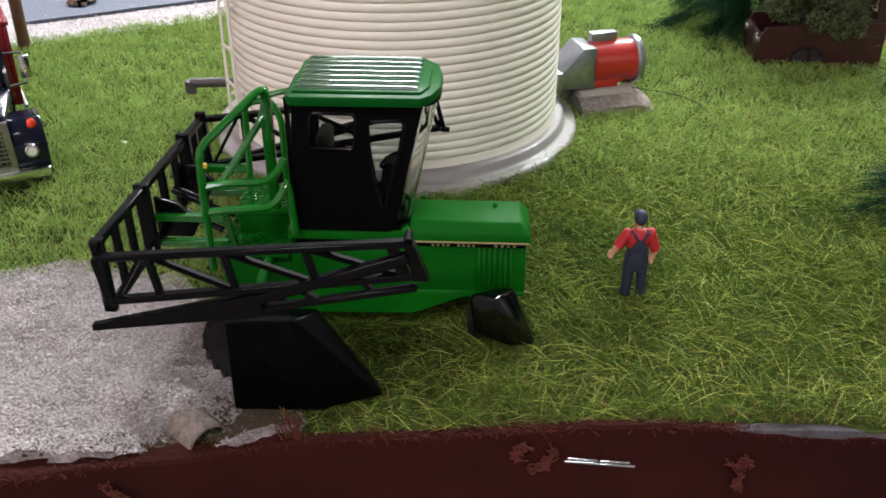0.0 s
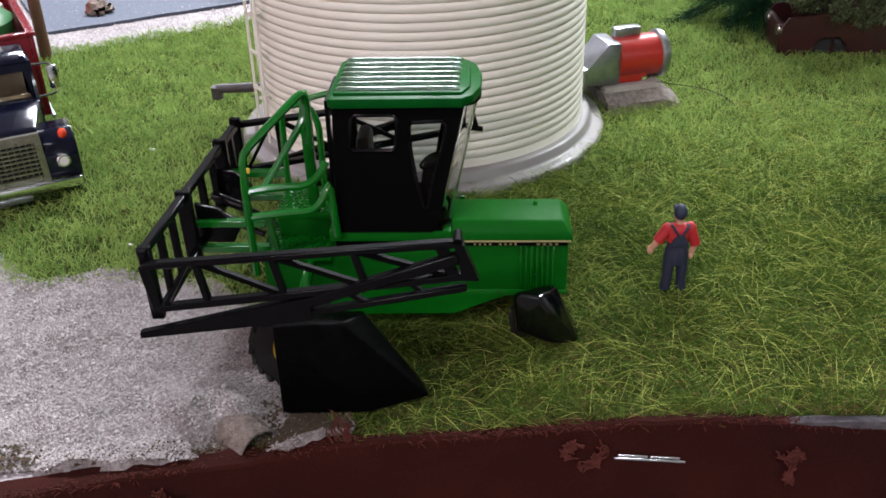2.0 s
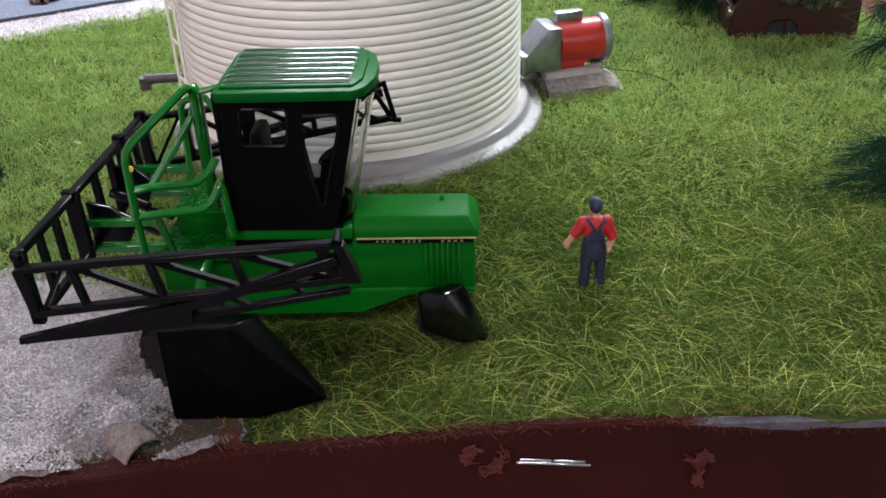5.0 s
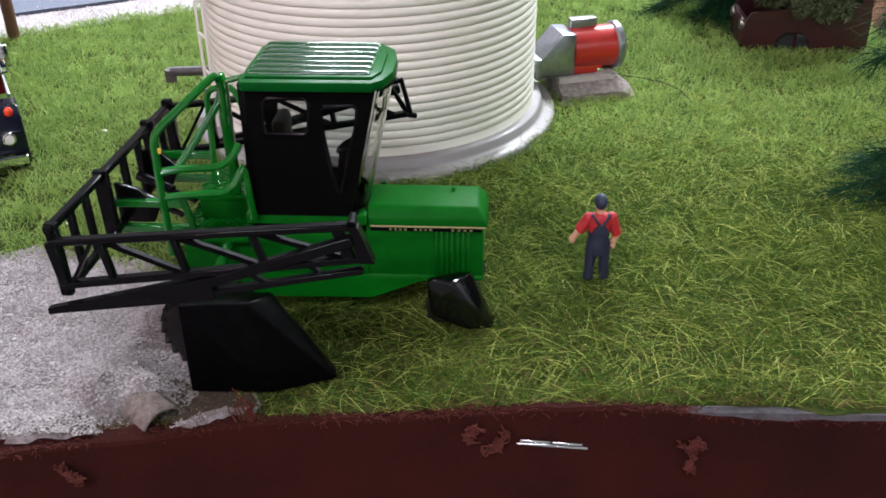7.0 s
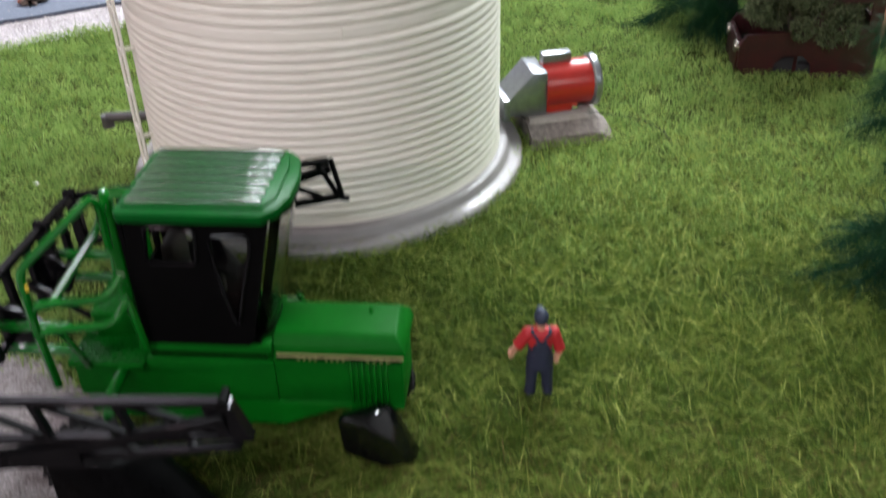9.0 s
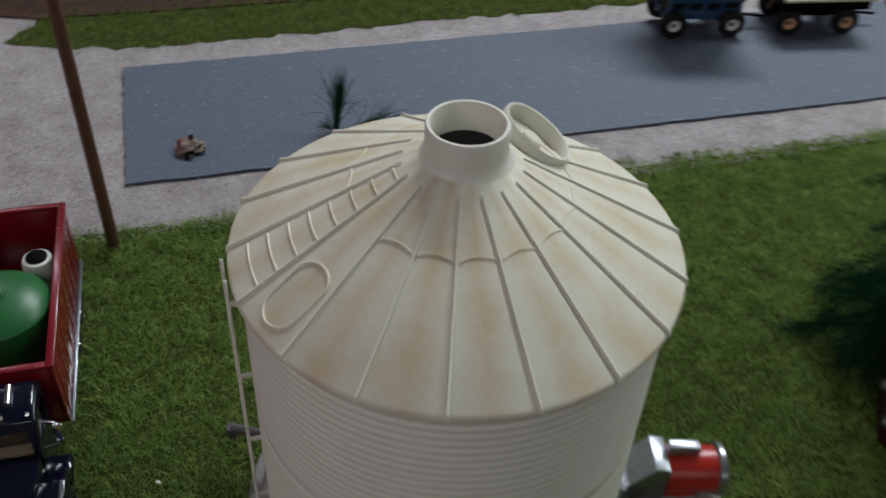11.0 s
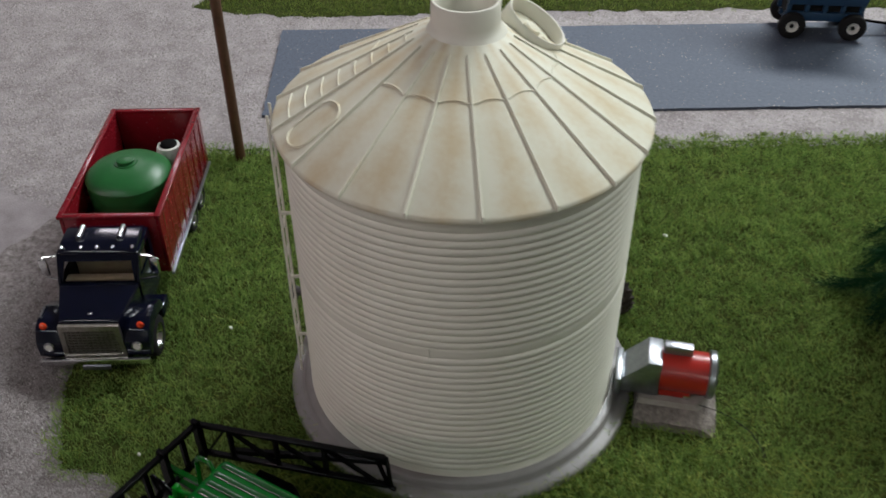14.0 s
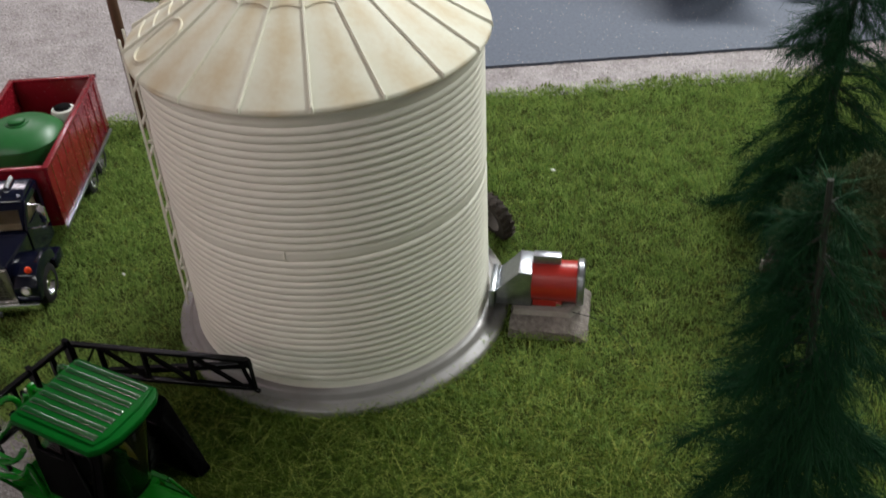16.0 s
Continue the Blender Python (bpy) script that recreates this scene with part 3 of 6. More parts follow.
def gravel():
    bm = B()
    nx, ny = 150, 140
    xs, ys = np.linspace(-0.30, -0.02, nx), np.linspace(0.125, 0.40, ny)
    pts = np.array([(x, y) for y in ys for x in xs])
    ok = inside(pts, GRAVEL)
    vs = [bm.verts.new((x, y, gravel_height(x, y) if o else -0.0006)) for (x, y), o in zip(pts, ok)]
    for a in range(ny - 1):
        for b in range(nx - 1):
            q = (a * nx + b, a * nx + b + 1, (a + 1) * nx + b + 1, (a + 1) * nx + b)
            if any(ok[k] for k in q):
                bm.faces.new([vs[k] for k in q])
    solo("gravel_bed", bm, M_BED, pose(0, 0, 0), "uneven bed of pale sandy gravel at the front of the display", "gravel", kind="structure", smooth=180)
    rng = np.random.default_rng(11)
    p = np.stack([rng.uniform(-0.27, -0.02, 240000), rng.uniform(0.13, 0.37, 240000)], 1)
    p = p[inside(p, GRAVEL)]
    thin = rng.uniform(size=len(p)) < np.clip((0.36 - p[:, 1]) / 0.12, 0.2, 1)
    p = p[thin]
    n = len(p)
    s = rng.uniform(0.00016, 0.00050, n) * np.where(rng.uniform(size=n) > 0.97, 1.9, 1)
    o = np.array([(1, 0, 0), (-1, 0, 0), (0, 1, 0), (0, -1, 0), (0, 0, 1), (0, 0, -1)], float)
    f = np.array([(0, 2, 4), (2, 1, 4), (1, 3, 4), (3, 0, 4)])
    v = o[None] * s[:, None, None] * rng.uniform(0.6, 1.3, (n, 6, 1)) + rng.normal(0, 1, (n, 6, 3)) * s[:, None, None] * 0.25
    z = np.array([gravel_height(a, b) for a, b in p])
    v += np.column_stack([p, z + s * 0.3])[:, None, :]
    me = bpy.data.meshes.new("gravel_grains")
    me.vertices.add(n * 6)
    me.vertices.foreach_set("co", v.astype(np.float32).ravel())
    idx = (f[None] + (np.arange(n) * 6)[:, None, None]).ravel()
    me.loops.add(len(idx))
    me.loops.foreach_set("vertex_index", idx.astype(np.int32))
    me.polygons.add(n * 4)
    me.polygons.foreach_set("loop_start", (np.arange(n * 4) * 3).astype(np.int32))
    me.update(calc_edges=True)
    me.materials.append(M_GRAIN)
    tagged(new("gravel", me), "coarse pale grey-white gravel grains spread on the display", "gravel", kind="stuff")


gravel()


def specks(name, poly, count, box4, size, z, material, seed, label):
    """Loose grains lying singly on a flat surface, as one mesh."""
    rng = np.random.default_rng(seed)
    p = np.stack([rng.uniform(box4[0], box4[1], count), rng.uniform(box4[2], box4[3], count)], 1)
    p = p[inside(p, poly)]
    n = len(p)
    s = rng.uniform(*size, n)
    o = np.array([(1, 0, 0), (-0.5, 0.87, 0), (-0.5, -0.87, 0), (0, 0, 0.8)], float)
    f = np.array([(0, 1, 3), (1, 2, 3), (2, 0, 3)])
    v = (o[None] * rng.uniform(0.6, 1.4, (n, 4, 1)) + rng.normal(0, 0.15, (n, 4, 3))) * s[:, None, None]
    v[:, :3, 2] = 0
    v += np.column_stack([p, [z(a, b) for a, b in p] if callable(z) else np.full(n, z)])[:, None, :]
    me = bpy.data.meshes.new(name)
    me.vertices.add(n * 4)
    me.vertices.foreach_set("co", v.astype(np.float32).ravel())
    idx = (f[None] + (np.arange(n) * 4)[:, None, None]).ravel()
    me.loops.add(len(idx))
    me.loops.foreach_set("vertex_index", idx.astype(np.int32))
    me.polygons.add(n * 3)
    me.polygons.foreach_set("loop_start", (np.arange(n * 3) * 3).astype(np.int32))
    me.update(calc_edges=True)
    me.materials.append(material)
    tagged(new(name, me), label, "gravel", kind="stuff")


specks("border_sand", [(-0.285, 0.500), (-0.235, 0.527), (-0.09, 0.622), (-0.01, 0.664), (0.10, 0.732), (0.215, 0.809), (0.219, 0.794), (0.10, 0.715), (-0.01, 0.648), (-0.09, 0.606), (-0.235, 0.512), (-0.28, 0.488)], 60000, (-0.29, 0.22, 0.48, 0.81), (0.0004, 0.0010), 0.0020, M_GRAIN, 63, "loose sand spilled over the edge of the lawn")
ROADWAY = [ROAD_N[0], ROAD_N[1], ROAD_F[1], ROAD_F[0]]
specks("sand_grains", [(-0.62, 0.40), (-0.24, 0.40), (-0.285, 0.50), (-0.235, 0.525), (-0.01, 0.662), (0.215, 0.807), (0.222, 0.852), (-0.264, 0.556), (-0.341, 0.675), (-0.35, 0.70), (-0.44, 0.67), (-0.44, 0.74), (-0.62, 0.92)], 230000, (-0.62, 0.23, 0.40, 0.92), (0.0004, 0.0011), 0.0, M_GRAIN, 61, "loose pale sand grains on the ground")
specks("verge_sand", [(-0.341, 0.675), (0.196, 1.000), (0.196, 1.025), (0.15, 1.006), (0.10, 0.975), (-0.03, 0.897), (-0.149, 0.825), (-0.25, 0.762), (-0.36, 0.695)], 70000, (-0.37, 0.20, 0.67, 1.03), (0.0005, 0.0014), 0.0, M_GRAIN, 65, "coarse pale sand between road and verge")
specks("road_grit", ROADWAY, 4500, (-0.35, 0.23, 0.55, 1.0), (0.0003, 0.0007), 0.0022, M_GRAIN, 62, "sparse pale grit scattered on the road")
specks("soil_crumbs", [(-0.21, 0.147), (-0.12, 0.1650), (-0.09, 0.1675), (-0.05, 0.1745), (-0.026, 0.181), (-0.030, 0.200), (-0.05, 0.196), (-0.07, 0.184), (-0.12, 0.174), (-0.21, 0.157)], 9000, (-0.21, -0.02, 0.145, 0.205), (0.0004, 0.0011), 0.0016, M_CRUMB, 64, "dark crumbs of soil mixed into the gravel edge")
RIM = [(-0.29, 0.1305), (-0.20, 0.1458), (-0.12, 0.1650), (-0.072, 0.1680), (-0.05, 0.1752), (-0.026, 0.1805), (-0.036, 0.1930), (-0.046, 0.1840), (-0.056, 0.1795), (-0.075, 0.1735), (-0.12, 0.1700), (-0.20, 0.1510), (-0.29, 0.1360)]
specks("soil_crumbs", RIM, 60000, (-0.29, -0.02, 0.13, 0.205), (0.0002, 0.0006), gravel_height, M_CRUMB, 66, "dark crumbs and roots along the worn gravel rim")
specks("soil_crumbs", [(-0.048, 0.1756), (-0.026, 0.1808), (-0.036, 0.2000), (-0.044, 0.1900)], 26000, (-0.05, -0.024, 0.17, 0.205), (0.0003, 0.0008), lambda a, b: gravel_height(a, b) + 0.0004, M_CRUMB, 68, "dark soil between the culvert and the grass")
specks("rim_grains", RIM, 40000, (-0.29, -0.02, 0.13, 0.205), (0.0003, 0.0007), lambda a, b: gravel_height(a, b) + 0.0003, M_GRAIN, 67, "pale gravel grains along the worn rim")


def skirt():
    """The cloth stapled round the table's edge, hanging to the floor."""
    cloth = thing("table_skirt", pose(0, 0, 0), "burgundy cloth skirt stapled along the table edge with a frayed hem", "table skirt")
    bm = B()
    rows = [0.0012, 0.0016, 0.0008, -0.004, -0.010, -0.03, -0.08, -0.2, -0.5, -0.748]
    off = [0.0016, -0.0012, -0.0022, -0.0026, -0.0026, -0.003, -0.004, -0.008, -0.012, -0.014]
    grid = []
    xs = [-1.2 + 0.004 * i for i in range(601)]
    for z, o in zip(rows, off):
        row = []
        for x in xs:
            y = edge_y(max(-0.5, min(0.5, x)))
            w = noise.noise(Vector((x * 60, z * 20, 0))) * 0.0006 + noise.noise(Vector((x * 9, z * 5, 3))) * 0.012 * min(1, -z * 3 if z < 0 else 0)
            hem = (noise.noise(Vector((x * 130, 0, 7))) * 0.0010 + noise.noise(Vector((x * 25, 0, 9))) * 0.0012) if z > -0.005 else 0
            drop = -0.0035 * max(0.0, min(1.0, (x - 0.085) / 0.03)) if z > -0.006 else 0
            tuck = 0.0045 * max(0.0, min(1.0, (-0.02 - x) / 0.02)) if z > 0.001 and o > 0 else 0.0
            swell = 0.4 * math.exp(-((x + 0.055) / 0.010) ** 2) if z > -0.05 else 0.0
            row.append(bm.verts.new((x, y + o + tuck - w - 0.0048 * swell, z + hem + drop + (0.0012 * swell if z > -0.006 else 0.0))))
        grid.append(row)
    for a, b in zip(grid, grid[1:]):
        for i in range(len(xs) - 1):
            bm.faces.new((a[i], a[i + 1], b[i + 1], b[i]))
    part("cloth", bm, M_CLOTH, cloth)
    rng = random.Random(8)
    bm = B()
    for i in range(2600):
        x = rng.uniform(-0.17, 0.30)
        y = edge_y(x)
        z = 0.001 - 0.0035 * max(0.0, min(1.0, (x - 0.085) / 0.03))
        p = Vector((x, y - rng.uniform(-0.001, 0.002), z))
        q = p + Vector((rng.uniform(-0.002, 0.002), rng.uniform(-0.0016, 0.0008), rng.uniform(-0.0016, 0.0016)))
        pipe(bm, [p, p.lerp(q, 0.5) + Vector((rng.uniform(-0.0007, 0.0007), 0, 0.0004)), q], 0.00010, 4)
    for cx, n, hgt in ((-0.0285, 16, 0.0115), (-0.0065, 14, 0.003), (0.033, 18, 0.003)):
        for i in range(n):
            p = Vector((cx + rng.uniform(-0.0025, 0.0025), edge_y(cx) + rng.uniform(-0.001, 0.001), 0.0))
            q = p + Vector((rng.uniform(-0.003, 0.003), rng.uniform(-0.001, 0.002), hgt * rng.uniform(0.5, 1)))
            pipe(bm, [p, p.lerp(q, 0.4) + Vector((rng.uniform(-0.0016, 0.0016), 0, 0)), p.lerp(q, 0.75) + Vector((rng.uniform(-0.0016, 0.0016), 0, 0)), q], 0.00028, 5, r_end=0.00012)
    for cx, cz in ((0.034, -0.004), (0.088, -0.010), (-0.073, -0.006), (0.041, -0.005), (0.092, -0.013)):
        pts, p = [], Vector((cx, edge_y(cx) - 0.0042, cz + 0.003))
        for i in range(14):
            p = p + Vector((rng.uniform(-0.0018, 0.0018), rng.uniform(-0.0003, 0.0003), rng.uniform(-0.0016, 0.0010)))
            pts.append(p.copy())
        for k in range(7):
            pipe(bm, [a + Vector((rng.uniform(-0.0016, 0.0016), rng.uniform(-0.0010, 0.0003), rng.uniform(-0.0016, 0.0016))) for a in pts], 0.00022, 5)
    part("frayed_thread", bm, M_THREAD, cloth, "loose frayed burgundy threads")
    for x0, x1, z0, z1 in ((0.0445, 0.0645, -0.0082, -0.0106),):
        bm = B()
        for dz, a, b in ((0, 0.0, 1.0), (0.0011, 0.05, 0.47), (0.0011, 0.5, 0.92)):
            p, q = Vector((x0, edge_y(x0) - 0.0036, z0)), Vector((x1, edge_y(x1) - 0.0036, z1))
            bar(bm, p.lerp(q, a) + Vector((0, 0, dz)), p.lerp(q, b) + Vector((0, 0, dz)), 0.0008, 0.0009, 0.0002)
        part("staple", bm, M_CHROME, cloth, "bright metal staples pinning the cloth")


skirt()
bm = B()
xs = [0.072 + 0.005 * i for i in range(62)]
prism(bm, [(x, edge_y(min(0.5, x)) + 0.001) for x in xs] + [(x, edge_y(min(0.5, x)) - 0.0016) for x in reversed(xs)], "z", -0.004, 0.0003, 0.0004)
solo("edge_strip", bm, M_FOAM, pose(0, 0, 0), "grey-blue foam board edge showing above the cloth", "board edge", kind="structure")


# ---- grain bin ----
BX, BY = -0.0203, 0.4040
R_WALL, R_EAVE, Z_EAVE, R_NECK, Z_NECK = 0.0735, 0.0771, 0.1505, 0.0140, 0.1865
RIB0 = radians(-75.9)
RIBS = (-75.9, -55.8, -35.5, -15.6, 3.6, 22.4, 42.0, 61.4, 81.4, 101.6, 122.8, 144.8, 164.8, 184.6, 203.6, 223.4, 243.8, 264.3)


def cone_z(r):
    return Z_EAVE + 0.0006 + (R_EAVE - r) / (R_EAVE - R_NECK) * (Z_NECK - Z_EAVE)


def grain_bin():
    b = thing("grain_bin", pose(BX, BY, 0), "cream plastic model grain bin with corrugated wall and conical roof", "grain bin")
    part("base_ring", turned(B(), [(0.0720, 0.0), (0.0832, 0.0), (0.0840, 0.0006), (0.0842, 0.0030), (0.0836, 0.0043), (0.0822, 0.0050), (0.0796, 0.0052), (0.0786, 0.0056), (0.0781, 0.0064), (0.0777, 0.0088), (0.0770, 0.0096), (0.0758, 0.0099), (0.0720, 0.0100)], 128), M_BASE, b, "satin pale grey stepped base ring")
    prof = [(R_WALL - 0.0005, 0.0090)]
    grooves = [0.0132 + 0.00354 * k for k in range(20)] + [0.0858 + 0.00354 * k for k in range(17)]
    prof += [(R_WALL + 0.0008, 0.0092), (R_WALL + 0.0006, 0.0108), (R_WALL, 0.0118), (R_WALL, 0.0128)]
    for za, zb in zip(grooves, grooves[1:]):
        flat = zb - za > 0.004
        for k in range(8):
            u = k / 8
            swell = 0.5 * min(1.0, 6 * min(u, 1 - u)) if flat else abs(math.sin(math.pi * u)) ** 0.5
            prof.append((R_WALL + 0.0010 * swell - 0.00055, za + (zb - za) * u))
    prof += [(R_WALL - 0.0004, grooves[-1]), (R_WALL + 0.0003, grooves[-1] + 0.0012), (R_WALL + 0.0003, 0.1470), (R_WALL - 0.0003, 0.1480), (R_WALL - 0.0003, Z_EAVE)]
    part("wall", turned(B(), prof, 128), M_BIN, b, smooth=60)
    part("roof", turned(B(), [(R_WALL - 0.002, Z_EAVE - 0.0016), (R_EAVE - 0.0006, Z_EAVE - 0.0018), (R_EAVE, Z_EAVE - 0.0010), (R_EAVE, Z_EAVE + 0.0002), (R_EAVE - 0.0008, cone_z(R_EAVE - 0.0008)), (0.045, cone_z(0.045)), (R_NECK + 0.002, cone_z(R_NECK + 0.002)), (R_NECK, Z_NECK)], 128), M_ROOF, b, "weathered cream conical roof with rusty blush", smooth=50)
    for turn in RIBS:
        a = radians(turn)
        bm = B()
        w = 0.00068
        top = [(R_NECK + 0.0056, 0.0007), (R_EAVE - 0.003, 0.0013), (R_EAVE + 0.0002, 0.0013), (R_EAVE + 0.0006, -0.0008)]
        lo = [bm.verts.new((r, -w, cone_z(min(r, R_EAVE)) - 0.0008)) for r, h in top]
        lo2 = [bm.verts.new((r, w, cone_z(min(r, R_EAVE)) - 0.0008)) for r, h in top]
        hi = [bm.verts.new((r, -w * 0.55, cone_z(min(r, R_EAVE)) + h)) for r, h in top]
        hi2 = [bm.verts.new((r, w * 0.55, cone_z(min(r, R_EAVE)) + h)) for r, h in top]
        for k in range(3):
            bm.faces.new((lo[k], lo[k + 1], hi[k + 1], hi[k]))
            bm.faces.new((hi[k], hi[k + 1], hi2[k + 1], hi2[k]))
            bm.faces.new((hi2[k], hi2[k + 1], lo2[k + 1], lo2[k]))
        bm.faces.new((lo[3], lo2[3], hi2[3], hi[3]))
        bm.faces.new((lo[0], hi[0], hi2[0], lo2[0]))
        bmesh.ops.rotate(bm, matrix=Matrix.Rotation(a, 3, "Z"), verts=bm.verts)
        part("roof_rib", bm, M_ROOF, b)
    part("neck", turned(B(), [(0.0162, cone_z(0.0162) - 0.0006), (0.0150, 0.1866), (0.0138, 0.1880), (0.0134, 0.1905), (0.0134, 0.1976), (0.0130, 0.1982), (0.0122, 0.1982), (0.0117, 0.1976), (0.0115, 0.1892), (0.0113, 0.1875)], 64), M_BIN, b).location = (0.0008, 0.0004, 0)
    # disc closes the neck; its black stands for the shade inside
    part("opening", turned(B(), [(0.0, 0.1876), (0.0114, 0.1878)], 48), M_DARK, b, "near-black disc painted as shade in the open bin mouth").location = (0.0008, 0.0004, 0)

    def on_roof(r, a, h=0.0):
        return Vector((r * math.cos(a), r * math.sin(a), cone_z(r) + h))
    a0 = RIB0 - radians(50)
    pts = []
    for k in range(28):
        t = 2 * math.pi * k / 28
        u, v = 0.0055 * math.cos(t) + (0.0049 if math.cos(t) > 0 else -0.0049), 0.0072 * math.sin(t)
        r = 0.0630 + u
        pts.append(on_roof(r, a0 + v / r, 0.0002))
    part("roof_hatch", pipe(B(), pts, 0.00056, 6, closed=True), M_ROOF, b, "raised oval hatch outline on the roof")
    for k in range(8):
        r = 0.070 - 0.0068 * k
        aw = radians(8.3)
        p = [on_roof(r, a0 - radians(20) + s * aw, 0.0002) for s in (-1, -0.33, 0.33, 1)]
        part("roof_step", pipe(B(), p, 0.00045, 6), M_ROOF, b)
    for k in range(18):
        if k in (14, 15):
            continue
        a, half = radians((RIBS[k] + RIBS[(k + 1) % 18] + (360 if k == 17 else 0)) / 2), 8.8
        p = [on_roof(0.0358 + 0.0012 * (s / 8.0) ** 2, a + radians(s), 0.00002) for s in (-half, -4, 0, 4, half)]
        part("roof_seam", pipe(B(), p, 0.00046, 6), M_ROOF, b)
    # side ladder
    al = radians(-147.0)
    c, s = math.cos(al), math.sin(al)

    def lad(u, o, z):
        return Vector((c * (R_WALL + o) - s * u, s * (R_WALL + o) + c * u, z))
    for u in (-0.0052, 0.0052):
        part("ladder_rail", bar(B(), lad(u, 0.0050, 0.011), lad(u, 0.0050, 0.1535), 0.0012, 0.0009, 0.0002), M_BIN, b)
    for k in range(9):
        z = 0.018 + k * 0.0158
        part("ladder_rung", bar(B(), lad(-0.0062, 0.0050, z), lad(0.0062, 0.0050, z), 0.0010, 0.0010), M_BIN, b)
    for k in range(4):
        z = 0.03 + k * 0.036
        part("ladder_bracket", bar(B(), lad(0, 0.0, z), lad(0, 0.0054, z), 0.0012, 0.0012), M_BIN, b)
    # discharge pipe
    ad = radians(-173.5)
    q = lambda r, z: (math.cos(ad) * r, math.sin(ad) * r, z)
    bm = pipe(B(), [q(0.072, 0.0225), q(0.0945, 0.0225)], 0.0022, 12)
    pipe(bm, [q(0.0945, 0.0235), q(0.0945, 0.0180)], 0.0026, 12)
    part("discharge_pipe", bm, mat("grey_brown_pipe", (0.06, 0.052, 0.05), (0.04, 0.036, 0.034), 300, 0.5), b, "dark grey discharge pipe with a downturned end")
    # upright joint of the wall sheets
    aj = radians(-71.0)
    for za, zb in ((0.0807, 0.0856),):
        part("wall_joint", bar(B(), (math.cos(aj) * (R_WALL + 0.0002), math.sin(aj) * (R_WALL + 0.0002), za), (math.cos(aj) * (R_WALL + 0.0002), math.sin(aj) * (R_WALL + 0.0002), zb), 0.0005, 0.0005), M_BIN, b)
    return b


grain_bin()
lid = thing("bin_lid", Matrix.Translation((BX + 0.0172, BY + 0.0262, cone_z(0.0313) + 0.0022)) @ Matrix.Rotation(radians(22), 4, "Z") @ Matrix.Rotation(radians(34), 4, "Y") @ Matrix.Scale(1.06, 4), "cream round bin lid lying tilted against the roof neck", "lid")
part("rim", turned(B(), [(0.0118, -0.0028), (0.0126, -0.0030), (0.0130, -0.0024), (0.0130, 0.0030), (0.0126, 0.0036), (0.0120, 0.0034), (0.0117, 0.0028), (0.0117, -0.0018)], 48, closed=True), M_BIN, lid)
part("disc", turned(B(), [(0.0, -0.0012), (0.0035, -0.0012), (0.0118, -0.0020), (0.0118, -0.0026), (0.0, -0.0026)], 48), M_ROOF, lid)
part("knob", turned(B(), [(0.0036, -0.0014), (0.0036, 0.0002), (0.0030, 0.0008), (0.0, 0.0009)], 24), M_ROOF, lid, "rust-tinted round knob")


# ---- aeration fan ----
AF = radians(18.0)
FAN = pose(BX, BY, 0, 0, 0, 18.0)
FAN_UP = FAN @ pose(0.0012, 0, 0.0014)


def fan():
    f = thing("aeration_fan", FAN_UP, "grey and red aeration fan with an electric motor beside the bin", "fan")
    bm = prism(B(), [(0.0772, 0.0105), (0.0952, 0.0100), (0.0952, 0.0300), (0.0885, 0.0305), (0.0785, 0.0185), (0.0772, 0.0185)], "y", -0.0086, 0.0100, 0.0006)
    part("housing", bm, M_STEEL, f, "grey metal fan housing with a sloped face")
    part("flange", box(B(), 0.0745, 0.0775, -0.0112, 0.0112, 0.0100, 0.0200, 0.0005), M_STEEL, f)
    part("motor", cyl(B(), (0.0950, 0, 0.0207), (0.1172, 0, 0.0207), 0.0102, seg=40), M_RED, f, "red cylindrical motor body")
    part("motor_foot", box(B(), 0.0955, 0.1100, -0.0074, 0.0088, 0.0098, 0.0150, 0.0005), M_RED, f)
    bm = B()
    for y in (-0.0082, 0.0085):
        box(bm, 0.1070, 0.1100, y, y + 0.0015, 0.0098, 0.0122, 0.0002)
    part("foot_clip", bm, M_CHROME, f, "shiny corner of bare metal")
    part("end_cap", turned(B(), [(0.0, -0.0005), (0.0060, -0.0005), (0.0062, 0.0), (0.0108, 0.0), (0.0116, 0.0006), (0.0116, 0.0022), (0.0108, 0.0028), (0.0085, 0.0028), (0.0080, 0.0020), (0.0, 0.0016)], 40), M_STEEL, f, "grey ring cap on the motor end").matrix_local = Matrix.Translation((0.1165, 0, 0.0207)) @ Matrix.Rotation(radians(90), 4, "Y") @ Matrix.Diagonal((1, 1, 1.35, 1))
    part("junction_box", box(B(), 0.0952, 0.1086, -0.0006, 0.0046, 0.0292, 0.0350, 0.0006), M_STEEL, f, "small grey metal junction box")


fan()
solo("loose_wire", pipe(B(), [(0.093, 0.4310, 0.0105), (0.100, 0.4335, 0.0085), (0.107, 0.4340, 0.0075), (0.118, 0.4305, 0.0065), (0.126, 0.4245, 0.0045), (0.130, 0.4170, 0.0015)], 0.00020, 6), M_DARK, pose(0, 0, 0), "thin dark wire trailing from the fan over the grass", "wire")
blk = thing("concrete_block", FAN, "rough concrete block carrying the fan", "block")
